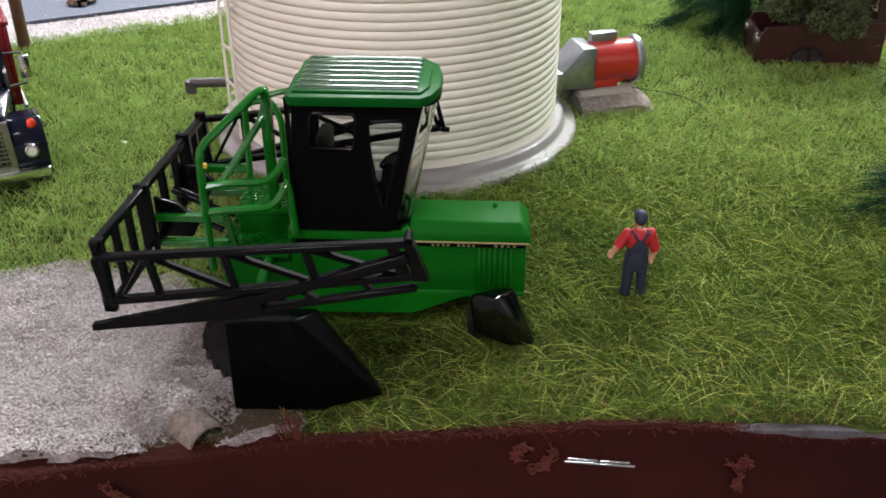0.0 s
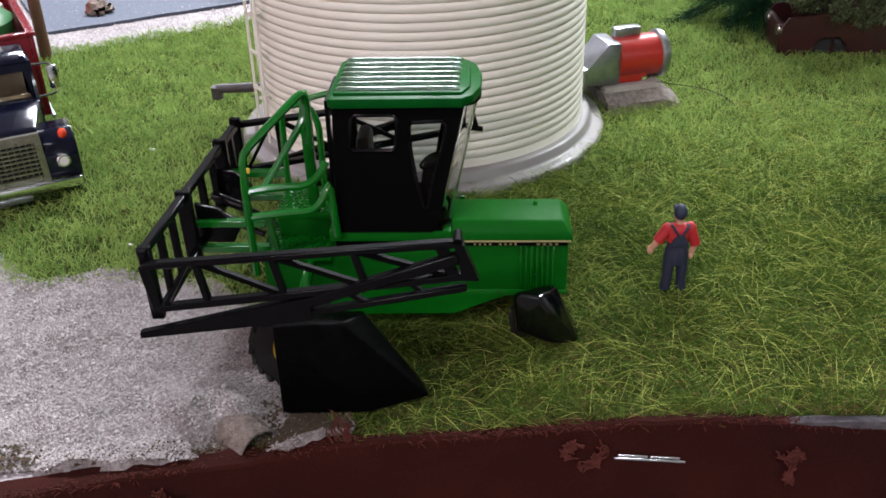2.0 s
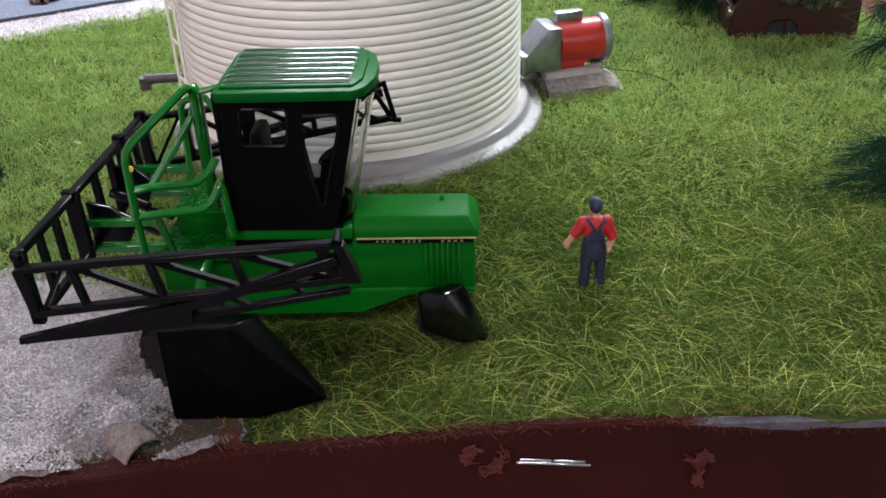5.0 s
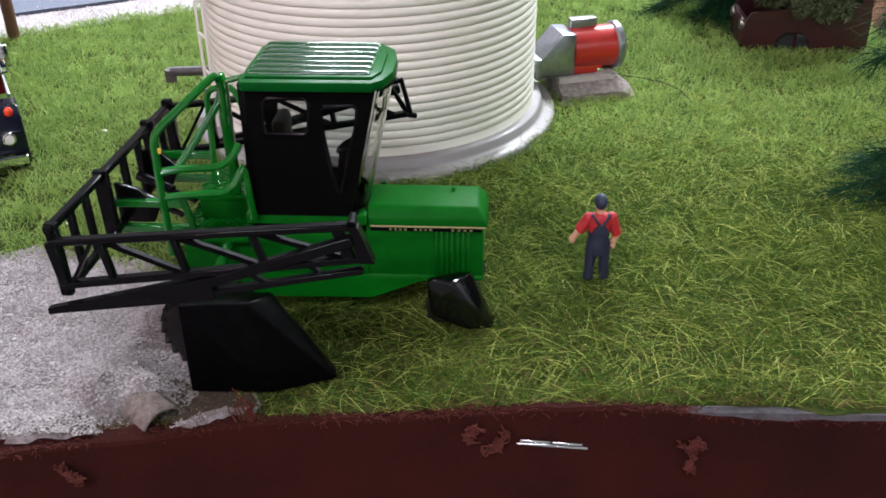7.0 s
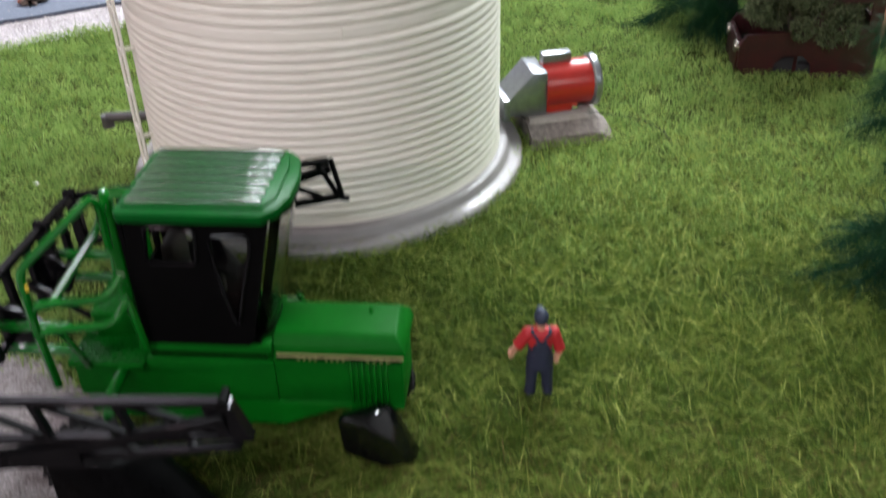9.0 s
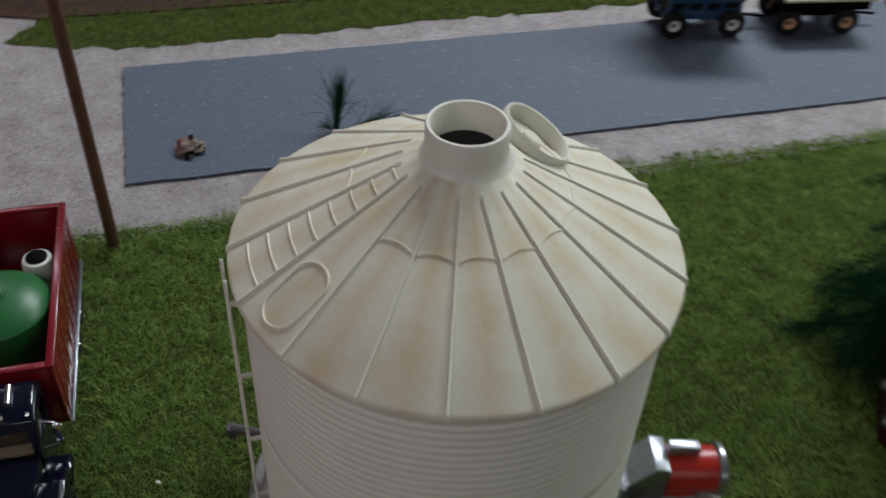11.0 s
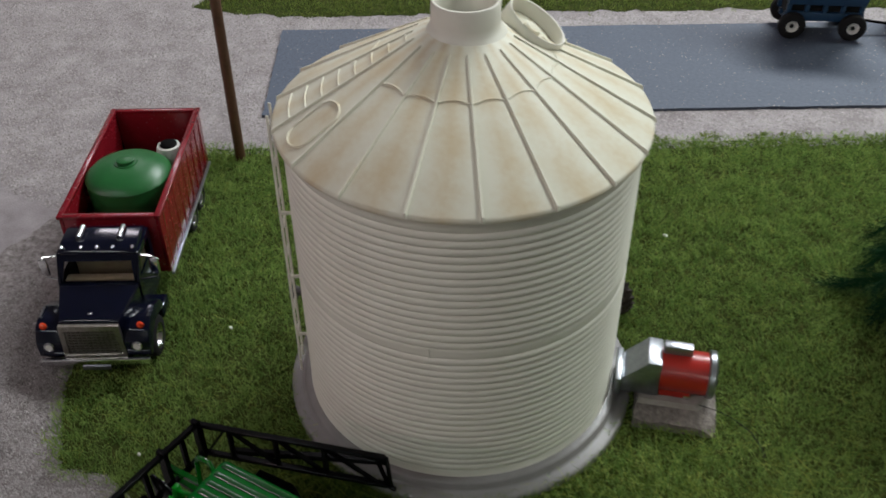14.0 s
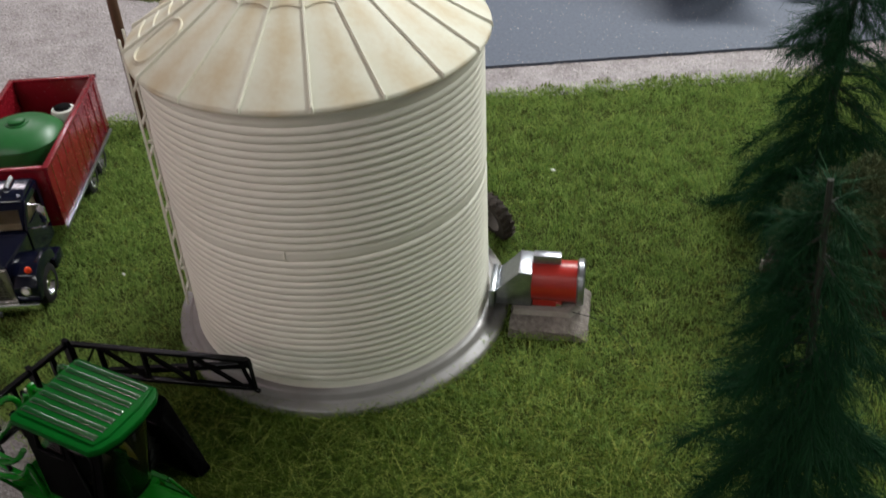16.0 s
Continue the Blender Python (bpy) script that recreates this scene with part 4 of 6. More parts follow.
part("slab", hull(B(), [(0.0875, -0.0120, 0.0088), (0.1155, -0.0120, 0.0088), (0.1205, -0.0050, 0.0086), (0.1195, 0.0130, 0.0088), (0.0875, 0.0130, 0.0088), (0.0880, -0.0106, 0.0111), (0.1140, -0.0106, 0.0111), (0.1180, -0.0040, 0.0111), (0.1175, 0.0118, 0.0111), (0.0880, 0.0118, 0.0111)]), M_CONCTOP, blk, smooth=0)
bm = B()
box(bm, 0.0865, 0.1245, -0.0195, 0.0140, 0.0, 0.0089)
bmesh.ops.subdivide_edges(bm, edges=bm.edges, cuts=7, use_grid_fill=True)
for v in bm.verts:
    v.co += Vector((noise.noise(v.co * 300), noise.noise(v.co * 300 + Vector((5, 0, 0))), 0.5 * noise.noise(v.co * 400 + Vector((0, 9, 0))))) * 0.0014
    v.co.z = max(0.0, v.co.z) if v.co.z < 0.004 else min(v.co.z, 0.0090)
for v in bm.verts:
    if v.co.z > 0.003:
        for lim, sg, ax in ((0.118, 1, 0), (-0.0125, -1, 1)):
            over = (v.co[ax] - lim) * sg
            if over > 0:
                v.co.z -= over * 0.55
part("footing", bm, M_CONC, blk, "crumbly concrete footing")


def tyre_parts(parent, name, m, r, w, rim_mat, rim_label, lugs=0, hub=0.55, tyre_mat=None):
    """A wheel about its local z axis: a tyre with a rim in it."""
    wheel = new(name, finish(turned(B(), [(r * hub, -w / 2), (r * 0.86, -w / 2), (r * 0.97, -w * 0.40), (r, -w * 0.25), (r, w * 0.25), (r * 0.97, w * 0.40), (r * 0.86, w / 2), (r * hub, w / 2), (r * hub * 0.97, w * 0.3), (r * hub * 0.97, -w * 0.3)], 32, closed=True), name, tyre_mat or M_TYRE))
    wheel.parent = parent
    wheel.matrix_local = m
    if lugs:
        bm = B()
        for k in range(lugs):
            a = 2 * math.pi * k / lugs
            for sgn in (-1, 1):
                aa = a + (0 if sgn < 0 else math.pi / lugs)
                bar(bm, (r * math.cos(aa), r * math.sin(aa), sgn * w * 0.02), (r * 0.99 * math.cos(aa + 0.22), r * 0.99 * math.sin(aa + 0.22), sgn * w * 0.46), r * 0.09, r * 0.12)
        part("tread", bm, tyre_mat or M_TYRE, wheel)
    part("rim", turned(B(), [(0, w * 0.18), (r * 0.16, w * 0.20), (r * 0.2, w * 0.1), (r * hub * 0.75, w * 0.16), (r * hub * 0.85, w * 0.42), (r * hub, w * 0.46), (r * hub, -w * 0.46), (r * hub * 0.8, -w * 0.4), (0, -w * 0.2)], 28), rim_mat, wheel, rim_label)
    return wheel


old_tyre = thing("scrap_tyre", Matrix.Translation((0.0268, 0.4850, 0.0142)) @ Matrix.Rotation(math.atan2(0.0785, 0.0415), 4, "Z") @ Matrix.Rotation(radians(78), 4, "Y"), "dark brown worn tyre leaning behind the bin", "tyre")
part("rubber_ring", turned(B(), [(0.0075, -0.003), (0.0125, -0.0036), (0.0140, -0.002), (0.0142, 0.0), (0.0140, 0.002), (0.0125, 0.0036), (0.0075, 0.003), (0.0070, 0.0)], 28, closed=True), M_BROWNTYRE, old_tyre)
bm = B()
for k in range(20):
    a = 2 * math.pi * k / 20
    for sg in (-1, 1):
        bar(bm, (0.0140 * math.cos(a + 0.08 * sg), 0.0140 * math.sin(a + 0.08 * sg), 0.0003 * sg), (0.0136 * math.cos(a + 0.08 * sg + 0.12), 0.0136 * math.sin(a + 0.08 * sg + 0.12), 0.0034 * sg), 0.0013, 0.0016)
part("tread", bm, M_BROWNTYRE, old_tyre, "coarse worn tread blocks")


# ---- sprayer ----
SO = Vector((-0.012, 0.2375, 0))


def sprayer():
    s = thing("self_propelled_sprayer", Matrix.Translation(SO), "green toy farm sprayer with black cab and folded black booms", "sprayer")

    def P(name, bm, material, parent=None, label="", smooth=40):
        bmesh.ops.translate(bm, vec=-SO, verts=bm.verts)
        return part(name, bm, material, parent or s, label, smooth)
    # hood and body
    bm = prism(B(), [(0.2280, 0.0345), (0.2470, 0.0345), (0.2470, 0.0375), (0.2440, 0.0405), (0.2310, 0.0400), (0.2282, 0.0372)], "x", -0.0005, 0.0352, 0.0006)
    for v in bm.verts:
        if v.co.x > 0.03 and v.co.z > 0.036:
            v.co.x -= (v.co.z - 0.036) * 0.7
    P("hood", bm, M_HOOD)
    P("hood_vent", cyl(B(), (0.0245, 0.2405, 0.0400), (0.0245, 0.2405, 0.0416), 0.0008, 0.0005, 10), M_GREEN)
    P("engine_panel", box(B(), -0.0010, 0.0340, 0.2287, 0.2463, 0.0160, 0.0346, 0.0005), M_HOOD)
    for k in range(7):
        x = 0.0195 + k * 0.0016
        P("grille_slat", box(B(), x, x + 0.0008, 0.2279, 0.2290, 0.0180, 0.0328, 0.0002, 1), M_GREEN)
    decal = P("hood_decal", box(B(), 0.0004, 0.0335, 0.2277, 0.2289, 0.0331, 0.0343), M_BLACKSOFT, None, "black decal strip with cream lettering bars")
    P("decal_line", box(B(), 0.0004, 0.0345, 0.2275, 0.2288, 0.0344, 0.0347), M_CREAM, decal, "thin cream line")
    for k in (0, 1, 2, 3, 5, 6, 7, 8):
        P("decal_bar", box(B(), 0.0060 + k * 0.0015, 0.0067 + k * 0.0015, 0.2274, 0.2280, 0.0334, 0.0340), M_DECALBAR, decal, "cream bar in place of lettering")
    for k in range(4):
        P("decal_bar", box(B(), 0.0245 + k * 0.0018, 0.0254 + k * 0.0018, 0.2274, 0.2280, 0.0334, 0.0340), M_DECALBAR, decal, "cream bar in place of lettering")
    P("underbody", prism(B(), [(-0.0560, 0.0100), (-0.0280, 0.0085), (0.0000, 0.0085), (0.0150, 0.0158), (0.0340, 0.0158), (0.0340, 0.0175), (-0.0560, 0.0175)], "y", 0.2284, 0.2466, 0.0005), M_GREEN)
    P("side_tank", prism(B(), [(-0.0575, 0.0170), (-0.0008, 0.0170), (-0.0008, 0.0312), (-0.0362, 0.0312), (-0.0366, 0.0283), (-0.0575, 0.0283)], "y", 0.2282, 0.2475, 0.0006), M_HOOD)
    P("deck_edge", box(B(), -0.0365, -0.0005, 0.2268, 0.2485, 0.0350, 0.0385, 0.0005), M_HOOD)
    # solid block under the cab floor, coloured black for the shadow there
    P("deck_side", box(B(), -0.0352, -0.0030, 0.2300, 0.2460, 0.0305, 0.0352), M_BLACKSOFT, None, "black block painted as the shadow under the cab floor")
    plat = P("rear_platform", box(B(), -0.0580, -0.0365, 0.2262, 0.2500, 0.0285, 0.0305, 0.0004), M_HOOD, None, "green diamond-plate platform")
    bm = B()
    for i in range(11):
        for j in range(12):
            x, y = -0.0570 + i * 0.0019, 0.2272 + j * 0.0019
            dd = 0.0005 if (i + j) % 2 else -0.0005
            bar(bm, (x - 0.0006, y - dd, 0.0306), (x + 0.0006, y + dd, 0.0306), 0.0004, 0.0006)
    P("tread_plate", bm, M_GREENTRIM, plat, "raised diamond tread")
    step = P("upper_step", box(B(), -0.0545, -0.0370, 0.2380, 0.2575, 0.0365, 0.0385, 0.0004), M_HOOD, None, "green diamond-plate step")
    bm = B()
    for i in range(9):
        for j in range(10):
            x, y = -0.0538 + i * 0.0019, 0.2390 + j * 0.0019
            dd = 0.0005 if (i + j) % 2 else -0.0005
            bar(bm, (x - 0.0006, y - dd, 0.0386), (x + 0.0006, y + dd, 0.0386), 0.0004, 0.0006)
    P("tread_plate", bm, M_GREENTRIM, step, "raised diamond tread")
    for y, z in ((0.2350, 0.0420), (0.2480, 0.0400)):
        P("hydraulic_ram", pipe(B(), [(-0.0760, y, z), (-0.0640, y - 0.004, z - 0.003)], 0.0016, 10), M_BLACK, None, "black hydraulic ram")
        P("ram_rod", pipe(B(), [(-0.0645, y - 0.004, z - 0.003), (-0.0560, y - 0.007, z - 0.005)], 0.0009, 8), M_BLACK)
    P("ram_bracket", prism(B(), [(-0.0765, 0.0330), (-0.0660, 0.0330), (-0.0640, 0.0370), (-0.0690, 0.0440), (-0.0765, 0.0460)], "y", 0.2300, 0.2318, 0.0004), M_BLACK, None, "black mounting bracket behind the rack")
    P("ram_bracket", prism(B(), [(-0.0765, 0.0330), (-0.0680, 0.0330), (-0.0650, 0.0400), (-0.0700, 0.0450), (-0.0765, 0.0460)], "y", 0.2540, 0.2558, 0.0004), M_BLACK)
    P("step_riser", box(B(), -0.0540, -0.0365, 0.2385, 0.2480, 0.0300, 0.0366, 0.0004), M_HOOD)
    # cab
    cab = P("cab", box(B(), -0.0340, -0.0030, 0.2272, 0.2478, 0.0382, 0.0396), M_BLACKSOFT, None, "black cab with clear windows")
    side = [(-0.0330, 0.0385), (-0.0060, 0.0385), (-0.0046, 0.0400), (0.0042, 0.0788), (-0.0322, 0.0788), (-0.0332, 0.0640)]
    w1 = [(-0.0282, 0.0655), (-0.0272, 0.0645), (-0.0164, 0.0645), (-0.0154, 0.0655), (-0.0147, 0.0738), (-0.0157, 0.0750), (-0.0262, 0.0750), (-0.0273, 0.0740)]
    w2 = [(-0.0115, 0.0716), (-0.0106, 0.0727), (-0.0024, 0.0731), (-0.0013, 0.0720), (-0.0018, 0.0677), (-0.0044, 0.0580), (-0.0072, 0.0462), (-0.0082, 0.0460), (-0.0100, 0.0555), (-0.0112, 0.0640)]
    for a, b in ((0.2262, 0.2274), (0.2476, 0.2488)):
        ws = (w1, w2) if a < 0.24 else ([(-0.0290, 0.0440), (-0.0075, 0.0440), (-0.0020, 0.0735), (-0.0290, 0.0735)],)
        P("side_panel", sheet(B(), side, ws, "y", a, b), M_BLACKSOFT, cab, "", 30)
        for w in ws:
            P("window", prism(B(), w, "y", a + 0.0004, b - 0.0005), M_GLASS, cab, "clear plastic window")
            if a < 0.24:
                P("window_frame", pipe(B(), [(x, a - 0.0001, z) for x, z in w], 0.0006, 6, closed=True), M_BLACK, cab, "glossy raised black window surround")
    P("rear_panel", sheet(B(), [(0.2274, 0.0390), (0.2476, 0.0390), (0.2476, 0.0788), (0.2274, 0.0788)], [[(0.2300, 0.0560), (0.2450, 0.0560), (0.2450, 0.0735), (0.2300, 0.0735)]], "x", -0.0346, -0.0336), M_BLACKSOFT, cab, "", 30)
    for nm, x, z in (("windscreen_sill", -0.0042, 0.0405), ("windscreen_header", 0.0044, 0.0775)):
        P(nm, pipe(B(), [(x, 0.2276, z), (x + 0.0030, 0.2310, z), (x + 0.0034, 0.2375, z), (x + 0.0030, 0.2440, z), (x, 0.2474, z)], 0.0008, 6), M_BLACKSOFT, cab)
    bm = B()
    bow = ((0.2272, 0.0), (0.2286, 0.0020), (0.2310, 0.0031), (0.2375, 0.0035), (0.2440, 0.0031), (0.2464, 0.0020), (0.2478, 0.0))
    shell = [[bm.verts.new((x + d + o, 0.2375 + (y - 0.2375) * (1 if o else 0.97), z)) for y, d in bow] for x, z, o in ((-0.0043, 0.0400, 0), (0.0041, 0.0784, 0), (0.0041, 0.0784, 0.0005), (-0.0043, 0.0400, 0.0005))]
    for a, b in zip(shell, shell[1:] + shell[:1]):
        for k in range(len(bow) - 1):
            bm.faces.new((a[k], a[k + 1], b[k + 1], b[k]))
    for k in (0, -1):
        bm.faces.new([row[k] for row in shell])
    P("windscreen", bm, M_CLEAR, cab, "clear bowed windscreen", 60)
    P("seat", box(box(B(), -0.0260, -0.0150, 0.2320, 0.2430, 0.0450, 0.0500, 0.0012), -0.0275, -0.0235, 0.2320, 0.2430, 0.0490, 0.0660, 0.0016), M_SEAT, cab, "dark brown operator seat")
    P("console", hull(B(), [(-0.0110, 0.2330, 0.0400), (-0.0062, 0.2330, 0.0400), (-0.0110, 0.2430, 0.0400), (-0.0062, 0.2430, 0.0400), (-0.0085, 0.2350, 0.0560), (-0.0045, 0.2350, 0.0570), (-0.0085, 0.2410, 0.0560), (-0.0045, 0.2410, 0.0570)]), M_BLACKSOFT, cab, "dark console inside the cab")
    bm = pipe(B(), [(-0.0060 + 0.0035 * math.cos(t), 0.2375 + 0.0042 * math.sin(t), 0.0565 + 0.0018 * math.cos(t)) for t in (2 * math.pi * k / 16 for k in range(16))], 0.0005, 6, closed=True)
    pipe(bm, [(-0.0060, 0.2375, 0.0565), (-0.0030, 0.2375, 0.0400)], 0.0007, 8)
    P("steering_wheel", bm, M_BLACKSOFT, cab)
    # cab roof
    out = [(-0.0320, 0.2228), (0.0032, 0.2230), (0.0062, 0.2262), (0.0084, 0.2330), (0.0086, 0.2430), (0.0070, 0.2520), (0.0040, 0.2558), (-0.0318, 0.2558), (-0.0332, 0.2544), (-0.0333, 0.2243)]
    roof = P("cab_roof", prism(B(), out, "z", 0.0780, 0.0808, 0.0006), M_CABLIP, None, "dark green ribbed cab roof")
    top = [(-0.0318, 0.2258), (0.0032, 0.2258), (0.0054, 0.2310), (0.0054, 0.2460), (0.0034, 0.2550), (-0.0318, 0.2550)]
    P("roof_rise", prism(B(), [(x * 1.0, y) for x, y in top], "z", 0.0802, 0.0816, 0.0005), M_CABLIP, roof)
    for k in range(7):
        y = 0.2284 + k * 0.0041
        bm = B()
        rings = []
        for x, scale in ((-0.0313, 0.35), (-0.0308, 0.8), (-0.0298, 1.0), (0.0008, 1.0), (0.0020, 0.8), (0.0026, 0.35)):
            rings.append([bm.verts.new((x, y - 0.00130 * math.cos(math.pi * q / 10), 0.0815 + 0.00095 * scale * math.sin(math.pi * q / 10))) for q in range(11)])
        for u, v in zip(rings, rings[1:]):
            for q in range(10):
                bm.faces.new((u[q], u[q + 1], v[q + 1], v[q]))
        bm.faces.new(rings[0])
        bm.faces.new(rings[-1][::-1])
        P("roof_ridge", bm, M_CABROOF, roof, "", 60)
    # rails and stack
    r = 0.00118
    P("hand_rail", pipe(B(), [(-0.0572, 0.2185, 0.0290), (-0.0566, 0.2160, 0.0500), (-0.0560, 0.2155, 0.0682), (-0.0412, 0.2305, 0.0803), (-0.0405, 0.2325, 0.0770), (-0.0410, 0.2330, 0.0640)], r), M_GREENTRIM)
    P("guard_rail", pipe(B(), [(-0.0563, 0.2160, 0.0566), (-0.0520, 0.2180, 0.0568), (-0.0400, 0.2215, 0.0560), (-0.0365, 0.2230, 0.0590), (-0.0350, 0.2245, 0.0620)], r), M_GREENTRIM)
    P("guard_rail", pipe(B(), [(-0.0565, 0.2163, 0.0486), (-0.0520, 0.2180, 0.0485), (-0.0390, 0.2215, 0.0480), (-0.0358, 0.2228, 0.0520), (-0.0345, 0.2235, 0.0560), (-0.0335, 0.2250, 0.0380)], r), M_GREENTRIM)
    P("guard_post", bar(B(), (-0.0516, 0.2262, 0.0296), (-0.0522, 0.2184, 0.0488), 0.0020, 0.0014, 0.0003), M_GREENTRIM)
    P("brace_rail", pipe(B(), [(-0.0522, 0.2190, 0.0560), (-0.0425, 0.2340, 0.0700), (-0.0418, 0.2370, 0.0750)], r * 0.9), M_GREENTRIM)
    P("exhaust_post", prism(B(), [(-0.0440, 0.0380), (-0.0412, 0.0380), (-0.0410, 0.0735), (-0.0420, 0.0770), (-0.0436, 0.0770), (-0.0444, 0.0700)], "y", 0.2390, 0.2418, 0.0005), M_GREEN)
    P("roof_stay", pipe(B(), [(-0.0420, 0.2405, 0.0745), (-0.0340, 0.2405, 0.0765)], 0.0009), M_GREENTRIM)
    P("hand_rail", pipe(B(), [(-0.0535, 0.2545, 0.0300), (-0.0546, 0.2600, 0.0500), (-0.0545, 0.2608, 0.0640), (-0.0460, 0.2600, 0.0660), (-0.0425, 0.2580, 0.0600), (-0.0420, 0.2560, 0.0380)], r * 0.9), M_GREENTRIM)
    ladder = P("ladder", bar(B(), (0.0020, 0.2500, 0.0385), (0.0100, 0.2600, 0.0090), 0.0016, 0.0012, 0.0003), M_GREENTRIM, None, "green ladder down the far side of the cab")
    P("ladder_rail", bar(B(), (-0.0090, 0.2500, 0.0385), (-0.0010, 0.2600, 0.0090), 0.0016, 0.0012, 0.0003), M_GREENTRIM, ladder)
    for u in (0.1, 0.4, 0.7, 0.97):
        x, y, z = 0.0020 + 0.008 * u, 0.2500 + 0.01 * u, 0.0385 - 0.0295 * u
        P("ladder_rung", bar(B(), (x - 0.0110, y, z), (x, y, z), 0.0020, 0.0009, 0.0002), M_GREENTRIM, ladder)
    for y, z in ((0.2297, 0.0399), (0.2311, 0.0306), (0.2645, 0.0399), (0.2660, 0.0306)):
        P("lift_arm", bar(B(), (-0.0785, y, z), (-0.0555, y, z), 0.0024, 0.0024, 0.0003), M_GREENTRIM)
    P("yellow_clip", box(B(), -0.0550, -0.0542, 0.2146, 0.2151, 0.0630, 0.0644), M_YELLOW, None, "small yellow label")
    # rear rack and booms
    rack = P("boom_rack", bar(B(), (-0.0785, 0.1905, 0.0515), (-0.0752, 0.2815, 0.0505), 0.0026, 0.0024, 0.0004), M_BLACK, None, "black truss rack behind the platform")
    P("lower_rail", bar(B(), (-0.0765, 0.1925, 0.0335), (-0.0752, 0.2815, 0.0320), 0.0024, 0.0022, 0.0004), M_BLACK, rack)
    for y, w in ((0.1925, 0.0034), (0.2035, 0.0020), (0.2130, 0.0020), (0.2245, 0.0044), (0.2400, 0.0022), (0.2520, 0.0022), (0.2620, 0.0044), (0.2720, 0.0022), (0.2805, 0.0036)):
        x = -0.0783 + (y - 0.19) * 0.033
        P("upright", bar(B(), (x, y, 0.0530 if w > 0.003 else 0.0510), (x + 0.0005, y, 0.0310), w, 0.0022, 0.0003), M_BLACK, rack)

    def boom(a0, a1, b0, b1, knob):
        """A folded truss boom: top chord a0-a1, bottom chord b0-b1."""
        a0, a1, b0, b1 = Vector(a0), Vector(a1), Vector(b0), Vector(b1)
        bo = P("boom", bar(B(), a0, a1, 0.0028, 0.0019, 0.0004), M_BLACK, None, "black folded truss boom")
        P("lower_chord", bar(B(), b0, b1, 0.0026, 0.0020, 0.0003), M_BLACK, bo)
        for u in (0.0, 0.17, 0.42, 0.68) + ((0.95,) if knob else ()):
            P("boom_upright", bar(B(), a0.lerp(a1, u), b0.lerp(b1, u), 0.0030 if u in (0.0, 0.95) else 0.0018, 0.0022, 0.0003), M_BLACK, bo)
        for u0, u1 in ((0.17, 0.42), (0.42, 0.68), (0.68, 0.95)):
            P("boom_diagonal", bar(B(), a0.lerp(a1, u0), b0.lerp(b1, u1), 0.0014, 0.0014), M_BLACKSOFT, bo)
        P("boom_diagonal", bar(B(), b0.lerp(b1, 0.02), a0.lerp(a1, 0.15), 0.0012, 0.0010), M_BLACK, bo)
        if not knob:
            P("end_upright", bar(B(), a1 + Vector((0.0006, 0, 0.001)), b1 + Vector((0.0014, 0, -0.001)), 0.0016, 0.0014, 0.0003), M_BLACK, bo)
            P("end_stub", bar(B(), b1 + Vector((0.0002, 0, -0.0006)), b1 + Vector((0.0034, 0, -0.0008)), 0.0018, 0.0016, 0.0003), M_BLACK, bo)
            P("boom_diagonal", bar(B(), a0.lerp(a1, 0.95), b1, 0.0014, 0.0012), M_BLACK, bo)
            return bo
        P("hinge_plate", hull(B(), [a1 + Vector((-0.001, dy, 0.001)) for dy in (-0.0016, 0.0016)] + [a1 + Vector((0.0016, dy, 0.0)) for dy in (-0.0016, 0.0016)] + [b1 + Vector((0.002, dy, -0.001)) for dy in (-0.0016, 0.0016)] + [b1 + Vector((-0.002, dy, -0.001)) for dy in (-0.0016, 0.0016)]), M_BLACK, bo, "", 20)
        P("hinge_pin", cyl(B(), a1 + Vector((0.0002, -0.0018, 0.0010)), a1 + Vector((0.0002, 0.0018, 0.0020)), 0.0012, 0.0010, 14), M_BLACKSOFT, bo, "worn black hinge pin")
        return bo
    left = boom((-0.0780, 0.1900, 0.0487), (0.0028, 0.1830, 0.0592), (-0.0762, 0.1900, 0.0358), (0.0060, 0.1830, 0.0503), True)
    P("outer_section", hull(B(), [(-0.0815, 0.1870, 0.0298), (-0.0815, 0.1888, 0.0298), (-0.0815, 0.1870, 0.0280), (-0.0815, 0.1888, 0.0280), (-0.0350, 0.1850, 0.0420), (-0.0350, 0.1880, 0.0420), (-0.0350, 0.1850, 0.0352), (-0.0350, 0.1880, 0.0352)]), M_BLACK, left, "black outer boom section folded alongside", 20)
    P("outer_section", bar(B(), (-0.0360, 0.1865, 0.0400), (0.0030, 0.1815, 0.0560), 0.0028, 0.0030, 0.0004), M_BLACK, left)
    P("outer_section", bar(B(), (-0.0360, 0.1865, 0.0368), (0.0050, 0.1825, 0.0470), 0.0022, 0.0018, 0.0003), M_BLACK, left)
    for u in (0.25, 0.6):
        P("outer_brace", bar(B(), (-0.0360 + 0.039 * u, 0.1855, 0.0400 + 0.016 * u), (-0.0300 + 0.039 * u, 0.1850, 0.0368 + 0.0102 * (u + 0.15)), 0.0014, 0.0012), M_BLACK, left)
    right = boom((-0.0750, 0.2815, 0.0500), (0.0020, 0.3030, 0.0525), (-0.0750, 0.2815, 0.0330), (0.0050, 0.3000, 0.0412), False)
    P("outer_section", bar(B(), (-0.0640, 0.2880, 0.0330), (0.0020, 0.3045, 0.0490), 0.0026, 0.0030, 0.0004), M_BLACK, right, "black outer boom section folded alongside")
